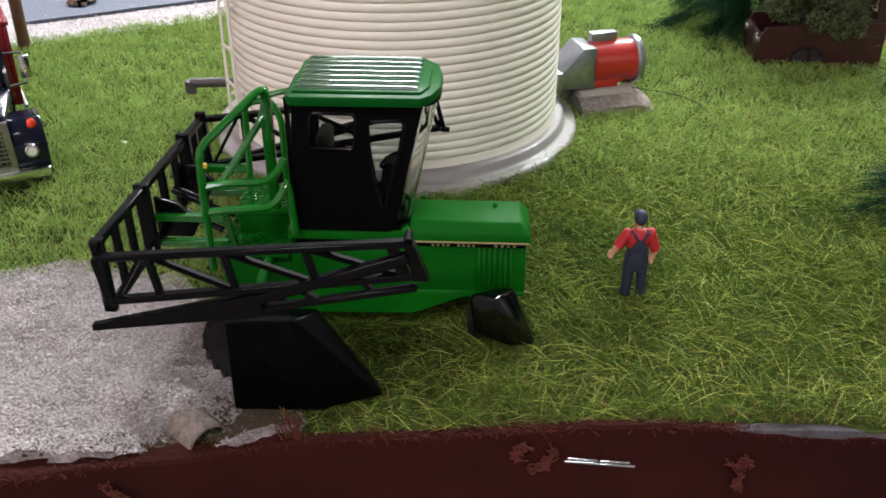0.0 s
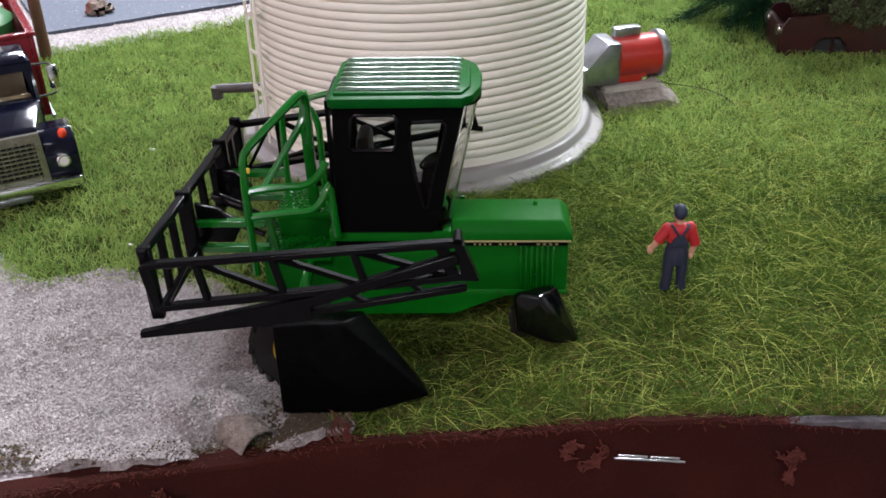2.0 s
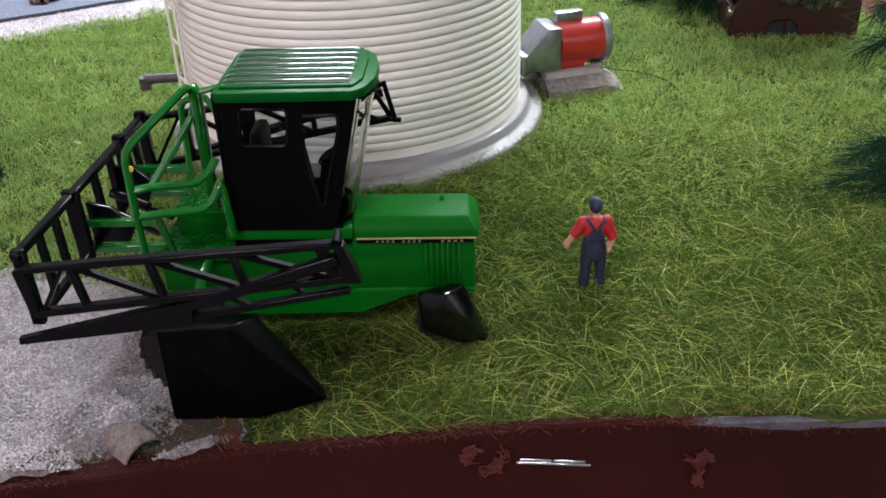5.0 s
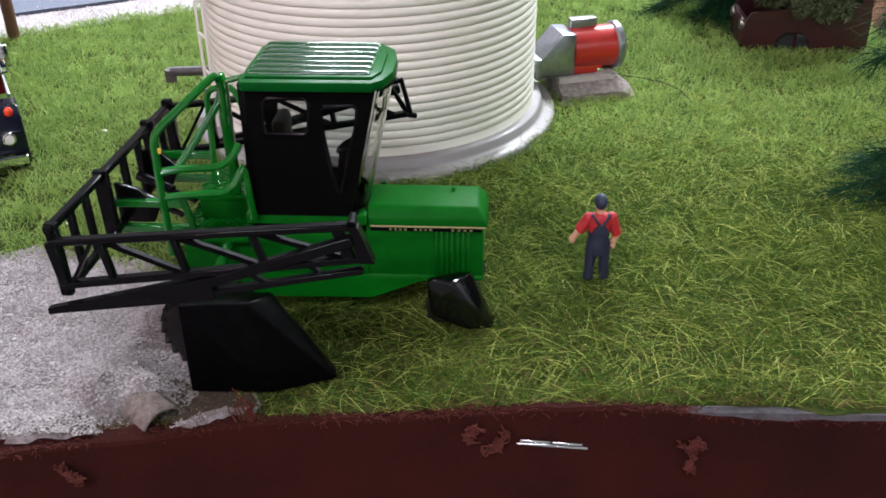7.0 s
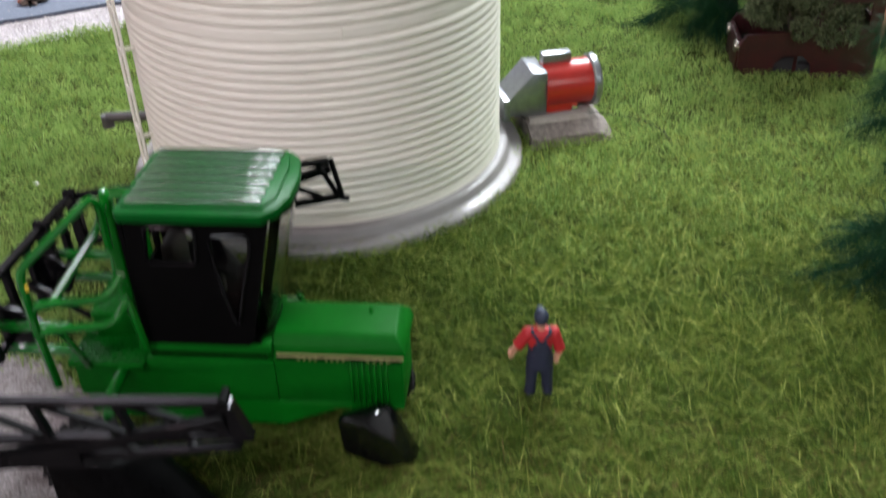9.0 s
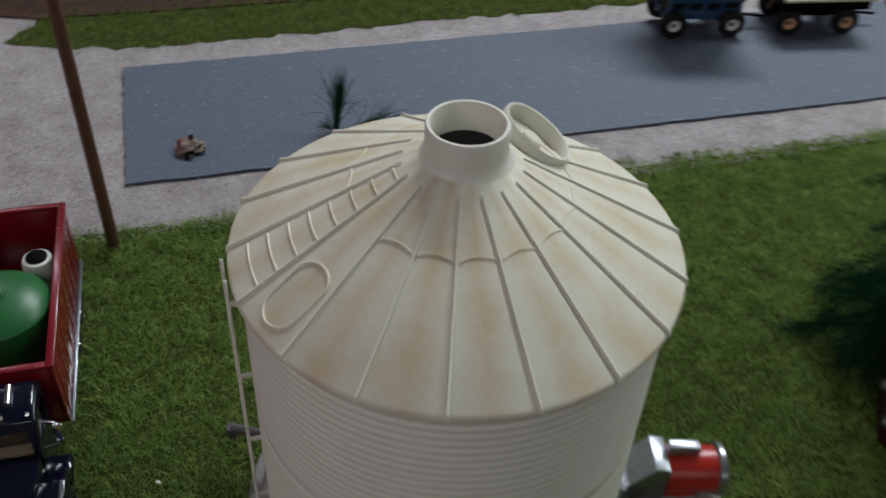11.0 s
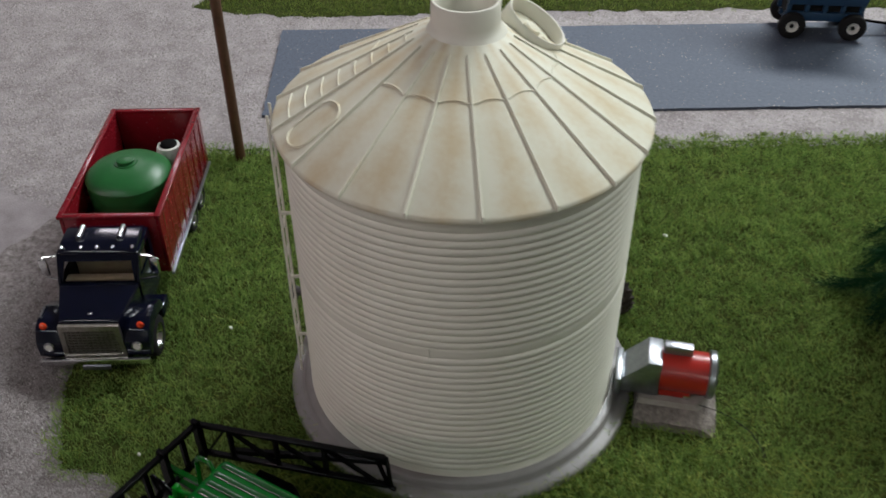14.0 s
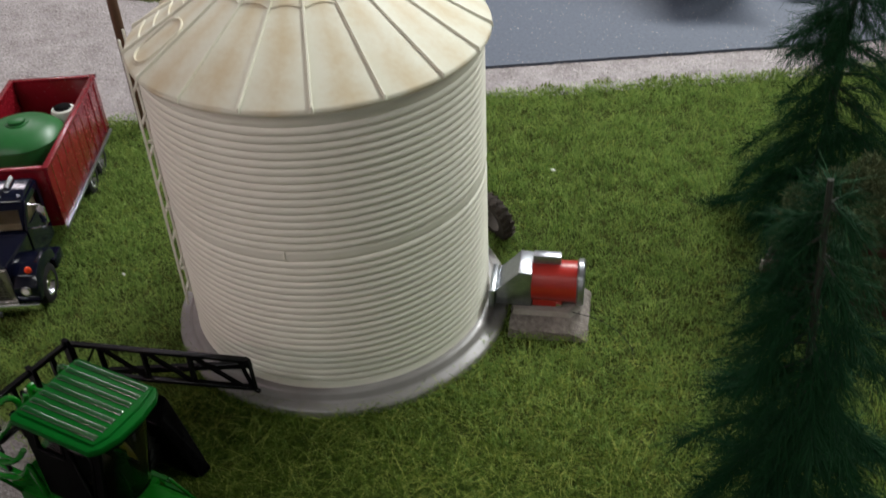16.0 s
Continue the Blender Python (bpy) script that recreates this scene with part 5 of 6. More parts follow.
    # wheels and crop shields
    for nm, y, sg in (("near", 0.2045, -1), ("far", 0.2705, 1)):
        tyre_parts(s, "wheel", pose(-0.0430 - SO.x, y - SO.y, 0.0142, 90 if sg < 0 else -90, 0, 0), 0.0142, 0.0075, M_YELLOW, "yellow wheel rim", 24)
    for y, sg in ((0.2262, -1), (0.2488, 1)):
        tyre_parts(s, "wheel", pose(0.0255 - SO.x, y - SO.y, 0.0085, 90 if sg < 0 else -90, 0, 0), 0.0085, 0.0055, M_YELLOW, "yellow wheel rim", 14)
    AX = 0.2375

    def shield(pts, material, round_off):
        for flip in (False, True):
            q = [(x - 0.004 * flip, 2 * AX - y if flip else y, z) for x, y, z in pts]
            bm = hull(B(), q)
            bmesh.ops.bevel(bm, geom=list(bm.edges), offset=round_off, segments=3, affect="EDGES", profile=0.5)
            P("wheel_shield", bm, material, None, "black wedge-shaped plastic crop shield")
    shield([(-0.0466, 0.1880, 0.0312), (-0.0284, 0.1880, 0.0324), (-0.0230, 0.1880, 0.0026), (-0.0467, 0.1880, 0.0020), (-0.0470, 0.2000, 0.0280), (-0.0232, 0.1970, 0.0296), (-0.0240, 0.2000, 0.0285), (-0.0060, 0.1938, 0.0040), (-0.0075, 0.2000, 0.0030), (-0.0465, 0.2000, 0.0022)], M_SHIELD, 0.0006)
    shield([(0.0176, 0.2160, 0.0240), (0.0256, 0.2160, 0.0224), (0.0374, 0.2190, 0.0044), (0.0300, 0.2160, 0.0060), (0.0188, 0.2160, 0.0108), (0.0176, 0.2240, 0.0188), (0.0306, 0.2275, 0.0205), (0.0385, 0.2265, 0.0028), (0.0180, 0.2240, 0.0060)], M_BLACKGLOSS, 0.0010)
    for x, y in ((-0.043, 0.2085), (-0.043, 0.2665), (0.0265, 0.2315), (0.0265, 0.2435)):
        P("axle_leg", pipe(B(), [(x, y, 0.0130), (x, y + (0.008 if y < AX else -0.008), 0.0270), (x, AX, 0.0280)], 0.0018, 10), M_GREENTRIM)


sprayer()


# ---- figurine ----
def loft(bm, rings, mi=0, seg=16):
    """Ellipses (x, y, z, half width, half depth), one above another, joined to a body."""
    R = [[bm.verts.new((x + a * math.cos(2 * math.pi * k / seg), y + d * math.sin(2 * math.pi * k / seg), z)) for k in range(seg)] for x, y, z, a, d in rings]
    fs = [bm.faces.new(R[0][::-1]), bm.faces.new(R[-1])]
    for u, v in zip(R, R[1:]):
        fs += [bm.faces.new((u[k], u[(k + 1) % seg], v[(k + 1) % seg], v[k])) for k in range(seg)]
    for f in fs:
        f.material_index = mi
    return bm


def figurine():
    bm = B()
    for sx in (-1, 1):
        loft(bm, [(0.0029 * sx, 0.0002, 0.0010, 0.0019, 0.0022), (0.0028 * sx, 0, 0.0024, 0.0018, 0.0021), (0.0026 * sx, 0, 0.0060, 0.0018, 0.0021), (0.0024 * sx, 0, 0.0095, 0.0021, 0.0025), (0.0020 * sx, 0, 0.0122, 0.0024, 0.0028)], 2, 14)
        ball(bm, (0.0029 * sx, 0.0012, 0.0009), 0.0017, 1, 1.6, 0.65, 10, 3)
    loft(bm, [(0, 0, 0.0102, 0.0036, 0.0028), (0, 0, 0.0120, 0.0045, 0.0033), (0, 0, 0.0142, 0.0043, 0.0031), (0, 0, 0.0160, 0.0038, 0.0028), (0, 0, 0.0178, 0.0039, 0.0028), (0, 0, 0.0184, 0.0037, 0.0026)], 2, 18)
    loft(bm, [(0, 0, 0.0170, 0.0036, 0.0025), (0, 0, 0.0196, 0.0043, 0.0028), (0, 0, 0.0220, 0.0049, 0.0028), (0, 0, 0.0233, 0.0041, 0.0024), (0, 0, 0.0243, 0.0018, 0.0016)], 1, 18)
    before = set(bm.faces)
    prism(bm, [(-0.0034, 0.0172), (0.0034, 0.0172), (0.0022, 0.0200), (0.0008, 0.0214), (-0.0008, 0.0214), (-0.0022, 0.0200)], "y", -0.0033, -0.0019, 0.0003)
    for sx in (-1, 1):
        bar(bm, (0.0003 * sx, -0.0031, 0.0207), (0.0029 * sx, -0.0021, 0.0240), 0.0011, 0.0007, 0.0002)
        bar(bm, (0.0029 * sx, -0.0019, 0.0240), (0.0026 * sx, 0.0020, 0.0232), 0.0011, 0.0007, 0.0002)
    for f in set(bm.faces) - before:
        f.material_index = 2
    cyl(bm, (0, 0, 0.0236), (0, 0.0001, 0.0258), 0.0014, 0.0013, 12, mi=0)
    ball(bm, (0, 0.0006, 0.0266), 0.0020, 1, 1.15, 1.2, 14, 0)
    ball(bm, (0, 0.0000, 0.0280), 0.0024, 0.98, 1.08, 1.12, 16, 4)
    cyl(bm, (0, 0.0018, 0.0280), (0, 0.0046, 0.0275), 0.0017, 0.0012, 12, mi=4)
    for sx, elbow, wrist in ((-1, (-0.0074, -0.0002, 0.0182), (-0.0092, 0.0012, 0.0146)), (1, (0.0064, -0.0004, 0.0168), (0.0054, 0.0008, 0.0124))):
        top = (0.0041 * sx, 0, 0.0223)
        ball(bm, top, 0.0021, seg=12, mi=1)
        cyl(bm, top, elbow, 0.0020, 0.0018, 12, mi=1)
        cyl(bm, tuple(a + (b - a) * -0.05 for a, b in zip(elbow, wrist)), wrist, 0.0012, 0.0010, 10, mi=0)
        ball(bm, wrist, 0.0013, 0.9, 1.1, 1.2, 10, 0)
    solo("toy_figurine", bm, [M_SKIN, M_SHIRT, M_DENIM, M_BLACKSOFT, mat("painted_slate_blue", (0.016, 0.026, 0.05), (0.012, 0.02, 0.04), 300, 0.6)], pose(0.0708, 0.2515, 0.0030, 0, 0, 6) @ Matrix.Diagonal((0.90, 0.94, 1.03, 1)), "small painted farmer figurine in red shirt and dark overalls", "figurine", smooth=60)


figurine()


# ---- grain truck ----
TRUCK = Matrix.Translation((-0.1796, 0.3138, 0)) @ Matrix.Rotation(radians(31.0), 4, "Z") @ Matrix.Translation((0.0011, 0, 0))


def truck():
    """Local x to the truck's left side, y back along the truck."""
    t = thing("grain_truck", TRUCK @ Matrix.Diagonal((0.935, 1, 1, 1)), "navy toy truck with chrome trim and an open dark red box", "truck")
    part("hood", prism(B(), [(0.0010, 0.0300), (0.0020, 0.0325), (0.0240, 0.0365), (0.0250, 0.0365), (0.0250, 0.0140), (0.0010, 0.0140)], "x", -0.0160, 0.0160, 0.0012), M_NAVY, t)
    wide = t.children[-1].data
    for v in wide.vertices:
        v.co.x *= 1 + 0.36 * max(0.0, (v.co.y - 0.004) / 0.021)
    part("hood_badge", box(B(), -0.0012, 0.0012, 0.0050, 0.0065, 0.0328, 0.0336, 0.0003), M_CHROME, t)
    bm = sheet(B(), [(-0.0168, 0.0110), (0.0168, 0.0110), (0.0158, 0.0310), (-0.0158, 0.0310)], [[(-0.0140, 0.0132), (0.0140, 0.0132), (0.0132, 0.0280), (-0.0132, 0.0280)]], "y", -0.0012, 0.0010)
    gr = part("grille", bm, M_BRONZE, t, "tarnished chrome grille surround with bars", 30)
    # backing panel blackened to give the shaded gaps between the bars
    part("grille_back", box(B(), -0.0142, 0.0142, 0.0004, 0.0012, 0.0130, 0.0282), M_DARK, gr, "near-black panel painted as shade behind the grille bars")
    for k in range(8):
        z = 0.0146 + k * 0.0018
        part("grille_bar", box(B(), -0.0140, 0.0140, -0.0006, 0.0004, z, z + 0.0006), M_BRONZE, gr)
    for k in range(11):
        x = -0.0125 + k * 0.0025
        part("grille_bar", box(B(), x - 0.0002, x + 0.0002, -0.0004, 0.0005, 0.0134, 0.0278), M_BRONZE, gr)
    for sx in (-1, 1):
        bm = B()
        prof = [(-0.0010, 0.0110), (-0.0010, 0.0200), (0.0020, 0.0255), (0.0080, 0.0285), (0.0180, 0.0285), (0.0270, 0.0240), (0.0300, 0.0180), (0.0270, 0.0170), (0.0235, 0.0205), (0.0130, 0.0225), (0.0050, 0.0190), (0.0030, 0.0110)]
        a, b = sorted((0.0165 * sx, 0.0300 * sx))
        part("fender", prism(bm, prof, "x", a, b, 0.0008), M_NAVY, t)
        part("headlight", cyl(B(), (0.0232 * sx, -0.0022, 0.0180), (0.0232 * sx, 0.0, 0.0180), 0.0018, 0.0020, 18), M_WHITE, t, "round pale headlight")
        part("headlight_ring", pipe(B(), [(0.0232 * sx + 0.0023 * math.cos(k * math.pi / 10), -0.0016, 0.0180 + 0.0023 * math.sin(k * math.pi / 10)) for k in range(20)], 0.0006, 8, closed=True), M_CHROME, t, "chrome headlight ring")
        part("turn_signal", ball(B(), (0.0255 * sx, 0.0035, 0.0275), 0.0018, 1.1, 0.8, 1.2, 10), M_ORANGE, t, "orange turn signal")
        part("fender_trim", bar(B(), (0.0285 * sx, 0.0085, 0.0288), (0.0285 * sx, 0.0170, 0.0288), 0.0012, 0.0006), M_CHROME, t)
        part("step_tank", box(B(), *sorted((0.0200 * sx, 0.0290 * sx)), 0.0290, 0.0420, 0.0080, 0.0150, 0.0015), M_NAVY, t)
        bm = pipe(B(), [(0.0210 * sx, 0.0340, 0.0480), (0.0300 * sx, 0.0320, 0.0480), (0.0303 * sx, 0.0320, 0.0350), (0.0210 * sx, 0.0300, 0.0350)], 0.0005, 6)
        box(bm, *sorted((0.0278 * sx, 0.0322 * sx)), 0.0308, 0.0324, 0.0372, 0.0470, 0.0005)
        part("mirror", bm, M_CHROME, t, "chrome door mirror on a bracket")
        tyre_parts(t, "wheel", pose(0.0272 * sx, 0.0140, 0.0107, 0, 90 * sx, 0), 0.0107, 0.0062, M_CHROME, "chrome wheel hub", 0, 0.62)
        for yy in (0.1180, 0.1400):
            tyre_parts(t, "wheel", pose(0.0240 * sx, yy, 0.0098, 0, 90 * sx, 0), 0.0098, 0.0080, M_CHROME, "chrome wheel hub", 0, 0.62)
    part("bumper", box(B(), -0.0290, 0.0290, -0.0040, -0.0014, 0.0068, 0.0112, 0.0008), M_CHROME, t, "chrome front bumper")
    part("number_plate", box(B(), -0.0075, 0.0075, -0.0046, -0.0038, 0.0050, 0.0072, 0.0002), M_STEEL, t)
    # cab
    body = sheet(B(), [(-0.0222, 0.0150), (0.0222, 0.0150), (0.0212, 0.0480), (0.0197, 0.0500), (-0.0197, 0.0500), (-0.0212, 0.0480)], [[(-0.0194, 0.0370), (0.0194, 0.0370), (0.0180, 0.0465), (-0.0180, 0.0465)]], "y", 0.0242, 0.0257)
    for v in body.verts:
        v.co.y += max(0, v.co.z - 0.036) * 0.6
    cab = part("cab", body, M_NAVY, t, "navy cab with chrome-lit roof", 30)
    for sx in (-1, 1):
        sd = sheet(B(), [(0.0250, 0.0150), (0.0540, 0.0150), (0.0540, 0.0500), (0.0330, 0.0500), (0.0255, 0.0370)], [[(0.0290, 0.0375), (0.0500, 0.0375), (0.0500, 0.0465), (0.0342, 0.0465)]], "x", 0.0205 * sx, 0.0220 * sx)
        part("door_side", sd, M_NAVY, cab, "", 30)
        part("side_window", prism(B(), [(0.0290, 0.0375), (0.0500, 0.0375), (0.0500, 0.0465), (0.0342, 0.0465)], "x", 0.0210 * sx, 0.0215 * sx), M_CLEAR, cab, "clear side window")
    part("cab_back", box(B(), -0.0205, 0.0205, 0.0525, 0.0540, 0.0150, 0.0500), M_NAVY, cab)
    part("windscreen", hull(B(), [(-0.0194, 0.0252, 0.0368), (0.0194, 0.0252, 0.0368), (0.0180, 0.0311, 0.0467), (-0.0180, 0.0311, 0.0467), (-0.0194, 0.0257, 0.0368), (0.0194, 0.0257, 0.0368), (0.0180, 0.0316, 0.0467), (-0.0180, 0.0316, 0.0467)]), M_CLEAR, cab, "clear windscreen", 0)
    part("dashboard", box(B(), -0.0190, 0.0190, 0.0275, 0.0330, 0.0320, 0.0368, 0.0008), M_BEIGE, cab)
    part("bench", box(B(), -0.0185, 0.0185, 0.0430, 0.0520, 0.0200, 0.0455, 0.0015), M_BEIGE, cab, "beige bench seat")
    part("cab_roof", prism(B(), [(0.0318, 0.0490), (0.0326, 0.0512), (0.0390, 0.0532), (0.0500, 0.0532), (0.0545, 0.0512), (0.0545, 0.0490)], "x", -0.0210, 0.0210, 0.0012), M_NAVY, cab)
    for sx in (-0.0190, -0.0085, 0.0, 0.0085, 0.0190):
        part("marker_lamp", ball(B(), (sx, 0.0345, 0.0525), 0.0011, 1, 1.3, 0.8, 8), M_CHROME, cab, "small clear roof marker lamp")
    # two short chrome rods lying along the cab roof
    for sx in (-0.011, 0.011):
        part("air_horn", pipe(B(), [(sx, 0.0395, 0.0540), (sx, 0.0490, 0.0545)], 0.0017, 10), M_CHROME, cab, "chrome rod lying on the cab roof")
    part("chassis", box(B(), -0.0120, 0.0120, 0.0100, 0.1640, 0.0100, 0.0160, 0.0008), M_BLACKSOFT, t)
    # cargo box
    w, y0, y1, zb, zt = 0.0280, 0.0580, 0.1690, 0.0190, 0.0535
    bx = part("cargo_box", box(B(), -w, w, y0, y1, zb - 0.002, zb + 0.001), M_DKRED, t, "open dark red cargo box")
    for a in ((-w, -w + 0.0022, y0, y1), (w - 0.0022, w, y0, y1), (-w + 0.0022, w - 0.0022, y0, y0 + 0.0022), (-w + 0.0022, w - 0.0022, y1 - 0.0022, y1)):
        part("box_side", box(B(), *a, zb - 0.002, zt, 0.0004), M_DKRED, bx)
    for a in ((-w - 0.0010, -w + 0.0028, y0 - 0.001, y1 + 0.001), (w - 0.0028, w + 0.0010, y0 - 0.001, y1 + 0.001), (-w + 0.0028, w - 0.0028, y0 - 0.001, y0 + 0.0026), (-w + 0.0028, w - 0.0028, y1 - 0.0026, y1 + 0.001)):
        part("top_rail", box(B(), *a, zt - 0.0006, zt + 0.0014, 0.0005), M_DKRED, bx)
    for sx in (-1, 1):
        for k in range(9):
            y = y0 + 0.006 + k * 0.0122
            part("side_stake", box(B(), *sorted((w * sx, (w + 0.00025) * sx)), y, y + 0.0016, zb - 0.002, zt - 0.0006), M_DKRED, bx)
            part("rivet", ball(B(), (sx * (w - 0.0008), y + 0.0008, zt + 0.0014), 0.0006, 1, 1, 0.6, 8), M_DKRED, bx)
        part("side_trim", box(B(), *sorted((w * sx, (w + 0.0016) * sx)), y0, y1, zb - 0.0042, zb - 0.0024, 0.0003), M_STEEL, bx, "grey metal lower edge trim")
    return t


truck()
bm = turned(B(), [(0.0, 0.0), (0.0222, 0.0), (0.0230, 0.0010), (0.0232, 0.0316), (0.0236, 0.0320), (0.0233, 0.0327), (0.0200, 0.0357), (0.0145, 0.0380), (0.0084, 0.0392), (0.0064, 0.0394), (0.0062, 0.0399), (0.0040, 0.0401), (0.0, 0.0401)], 56)
tank = thing("liquid_tank", TRUCK @ pose(-0.0005, 0.1015, 0.0202), "round green plastic tank with domed top in the truck box", "tank")
part("shell", bm, M_TANK, tank)
part("filler_cap", turned(B(), [(0.0048, 0.0405), (0.0048, 0.0415), (0.0042, 0.0418), (0.0, 0.0418)], 24), M_TANK, tank)
can = thing("canister", TRUCK @ pose(0.0148, 0.1330, 0.0180), "white plastic canister with a black lid in the truck box", "canister")
part("body", turned(B(), [(0.0, 0.0), (0.0070, 0.0), (0.0074, 0.0008), (0.0074, 0.0300), (0.0066, 0.0330), (0.0056, 0.0334), (0.0, 0.0334)], 28), M_WHITE, can)
part("lid", turned(B(), [(0.0050, 0.0332), (0.0050, 0.0342), (0.0044, 0.0346), (0.0, 0.0346)], 24), M_BLACKSOFT, can, "black lid")

# ---- pole and small things ----
solo("wooden_pole", pipe(B(), [(0, 0, 0), (0, 0, 0.15), (0, 0, 0.34)], 0.0034, 14, r_end=0.0028), M_POLE, pose(-0.2435, 0.5020, 0), "brown round wooden pole standing in the grass", "pole")
for x, y, r in ((-0.140, 0.369, 0.0012), (0.032, 0.559, 0.0014), (-0.121, 0.282, 0.0010)):
    bm = ball(B(), (0, 0, 0.003), r, 1.3, 0.9, 0.6, 8)
    for v in bm.verts:
        v.co += Vector((noise.noise(v.co * 900), noise.noise(v.co * 900 + Vector((3, 1, 0))), 0)) * 0.0006
    solo("white_crumb", bm, M_WHITE, pose(x, y, 0), "tiny white crumb lying on the grass", "crumb", "crumbs")
bm = ball(B(), (0, 0, 0.0035), 0.0080, 1.0, 0.95, 0.85, 24, 0)
for v in bm.verts:
    v.co += v.co.normalized() * (noise.noise(v.co * 260) * 0.0040 + noise.noise(v.co * 700) * 0.0020)
    v.co.z = max(0.0, v.co.z)
for f in bm.faces:
    c = f.calc_center_median()
    f.material_index = 1 if c.x < -0.0035 and c.z > 0.003 else (2 if noise.noise(c * 240 + Vector((2, 5, 1))) > 0.12 else 0)
for a, b in (((0.001, -0.006, 0.002), (0.003, -0.0115, 0.0006)), ((-0.002, 0.004, 0.008), (-0.0005, 0.006, 0.0125))):
    cyl(bm, a, b, 0.0013, 0.0004, 8, mi=2)
solo("debris_lump", bm, [mat("grey_brown_scrap", (0.26, 0.20, 0.16), (0.12, 0.09, 0.075), 300, 0.9, bump=0.4), mat("faded_red_scrap", (0.24, 0.085, 0.055), (0.16, 0.06, 0.04), 300, 0.8), M_BLACKSOFT], pose(-0.2475, 0.5985, 0.0022) @ Matrix.Diagonal((1.05, 1, 0.72, 1)), "small crumpled grey-brown lump with a red bit lying on the road", "debris")

bm = B()
turned(bm, [(0.0061, 0.0), (0.0066, 0.0), (0.0068, 0.0006), (0.0068, 0.018), (0.0061, 0.018)], 40, closed=True)
for v in bm.verts:
    if 0.001 < v.co.z:
        v.co += Vector((v.co.x, v.co.y, 0)) * 0.05 * noise.noise(v.co * 700)
pp = solo("culvert_pipe", bm, mat("sandy_cement_pipe", (0.27, 0.225, 0.195), (0.12, 0.098, 0.085), 500, 0.95, bump=1.0, bscale=1600, dist=0.0010, spec=0.1), Matrix.Translation(CULVERT) @ Matrix.Rotation(radians(47.8), 4, "Z") @ Matrix.Rotation(radians(-92), 4, "X"), "grey cement culvert pipe half buried in gravel", "pipe")


def fuzz(n, seed, spread, height, lean=0.5):
    rng = np.random.default_rng(seed)
    base = np.column_stack([rng.normal(0, spread, n), rng.normal(0, spread, n), np.zeros(n)])
    tip = base + np.column_stack([rng.normal(0, lean, n) * height, rng.normal(0, lean, n) * height, rng.uniform(0.3, 1, n) * height])
    return base, tip, rng


b0, t0, rng = fuzz(420, 21, 0.0020, 0.0040)
tagged(new("moss_tuft", strands("moss_tuft", b0, t0, 0.0005, M_BLADE, None)), "small green moss tuft at the mouth of the culvert", "moss", kind="stuff").matrix_world = pose(CULVERT.x - 0.0005, CULVERT.y + 0.0010, -0.0012)


# ---- trees and shrubs ----
def fir(x, y, h, spread, seed, label, lean=(0, 0), nb=70, n=9000, full=0.8):
    """A twisted stem with drooping wire twigs that carry long thin fibres."""
    rng = np.random.default_rng(seed)
    t = thing("fir_tree", pose(x, y, 0), label, "tree", "model firs")
    bm = pipe(B(), [(0, 0, 0), (lean[0] * 0.5, lean[1] * 0.5, h * 0.5), (lean[0], lean[1], h * 0.99)], 0.0024, 8, r_end=0.0009)
    P0, P1, P2 = [], [], []
    for k in range(nb):
        u = 0.04 + 0.94 * ((k + rng.uniform(0, 0.8)) / nb) ** 1.15
        a = rng.uniform(0, 2 * math.pi)
        ln = spread * (1 - u) ** full * rng.uniform(0.35, 1.15) + 0.007
        p = np.array([lean[0] * u, lean[1] * u, h * u])
        q = p + np.array([math.cos(a) * ln, math.sin(a) * ln, -ln * rng.uniform(0.1, 1.0)])
        q[2] = max(q[2], 0.002)
        m = (p + q) / 2 + np.array([0, 0, ln * rng.uniform(0.12, 0.34)])
        pipe(bm, [p, p * 0.25 + m * 0.5 + q * 0.25, q], 0.0005, 5, r_end=0.00015)
        P0.append(p), P1.append(m), P2.append(q)
    part("trunk", bm, M_WIRE, t, "thin dark twisted stem with twigs")
    P0, P1, P2 = np.array(P0), np.array(P1), np.array(P2)
    size = np.linalg.norm(P2 - P0, axis=1)
    k = rng.choice(nb, n, p=size / size.sum())
    u = rng.uniform(0.05, 1.0, n)[:, None] ** 0.8
    base = P0[k] * (1 - u) ** 2 + P1[k] * 2 * u * (1 - u) + P2[k] * u ** 2
    along = (P1[k] - P0[k]) * (1 - u) + (P2[k] - P1[k]) * u
    along /= np.linalg.norm(along, axis=1)[:, None] + 1e-9
    d = along + rng.normal(0, 0.55, (n, 3))
    d[:, 2] -= rng.uniform(0.0, 0.8, n)
    d /= np.linalg.norm(d, axis=1)[:, None]
    tip = base + d * rng.uniform(0.007, 0.022, n)[:, None]
    tip[:, 2] = np.maximum(tip[:, 2], 0.001)
    bend = np.column_stack([rng.normal(0, 0.0017, n), rng.normal(0, 0.0017, n), rng.normal(0.0016, 0.0010, n)])
    cr = new("crown", strands("crown", base, tip, 0.00026, M_NEEDLE, bend))
    cr.parent = t
    tagged(cr, "drooping dark green fibre foliage")
    return t


fir(0.179, 0.567, 0.200, 0.051, 31, "tall dark green fibre model fir behind the rusty pickup", (0.000, 0.0), 125, 25000)
fir(0.214, 0.328, 0.174, 0.055, 32, "dark green fibre model fir near the table edge", (-0.016, 0.002), 125, 30000, 0.95)


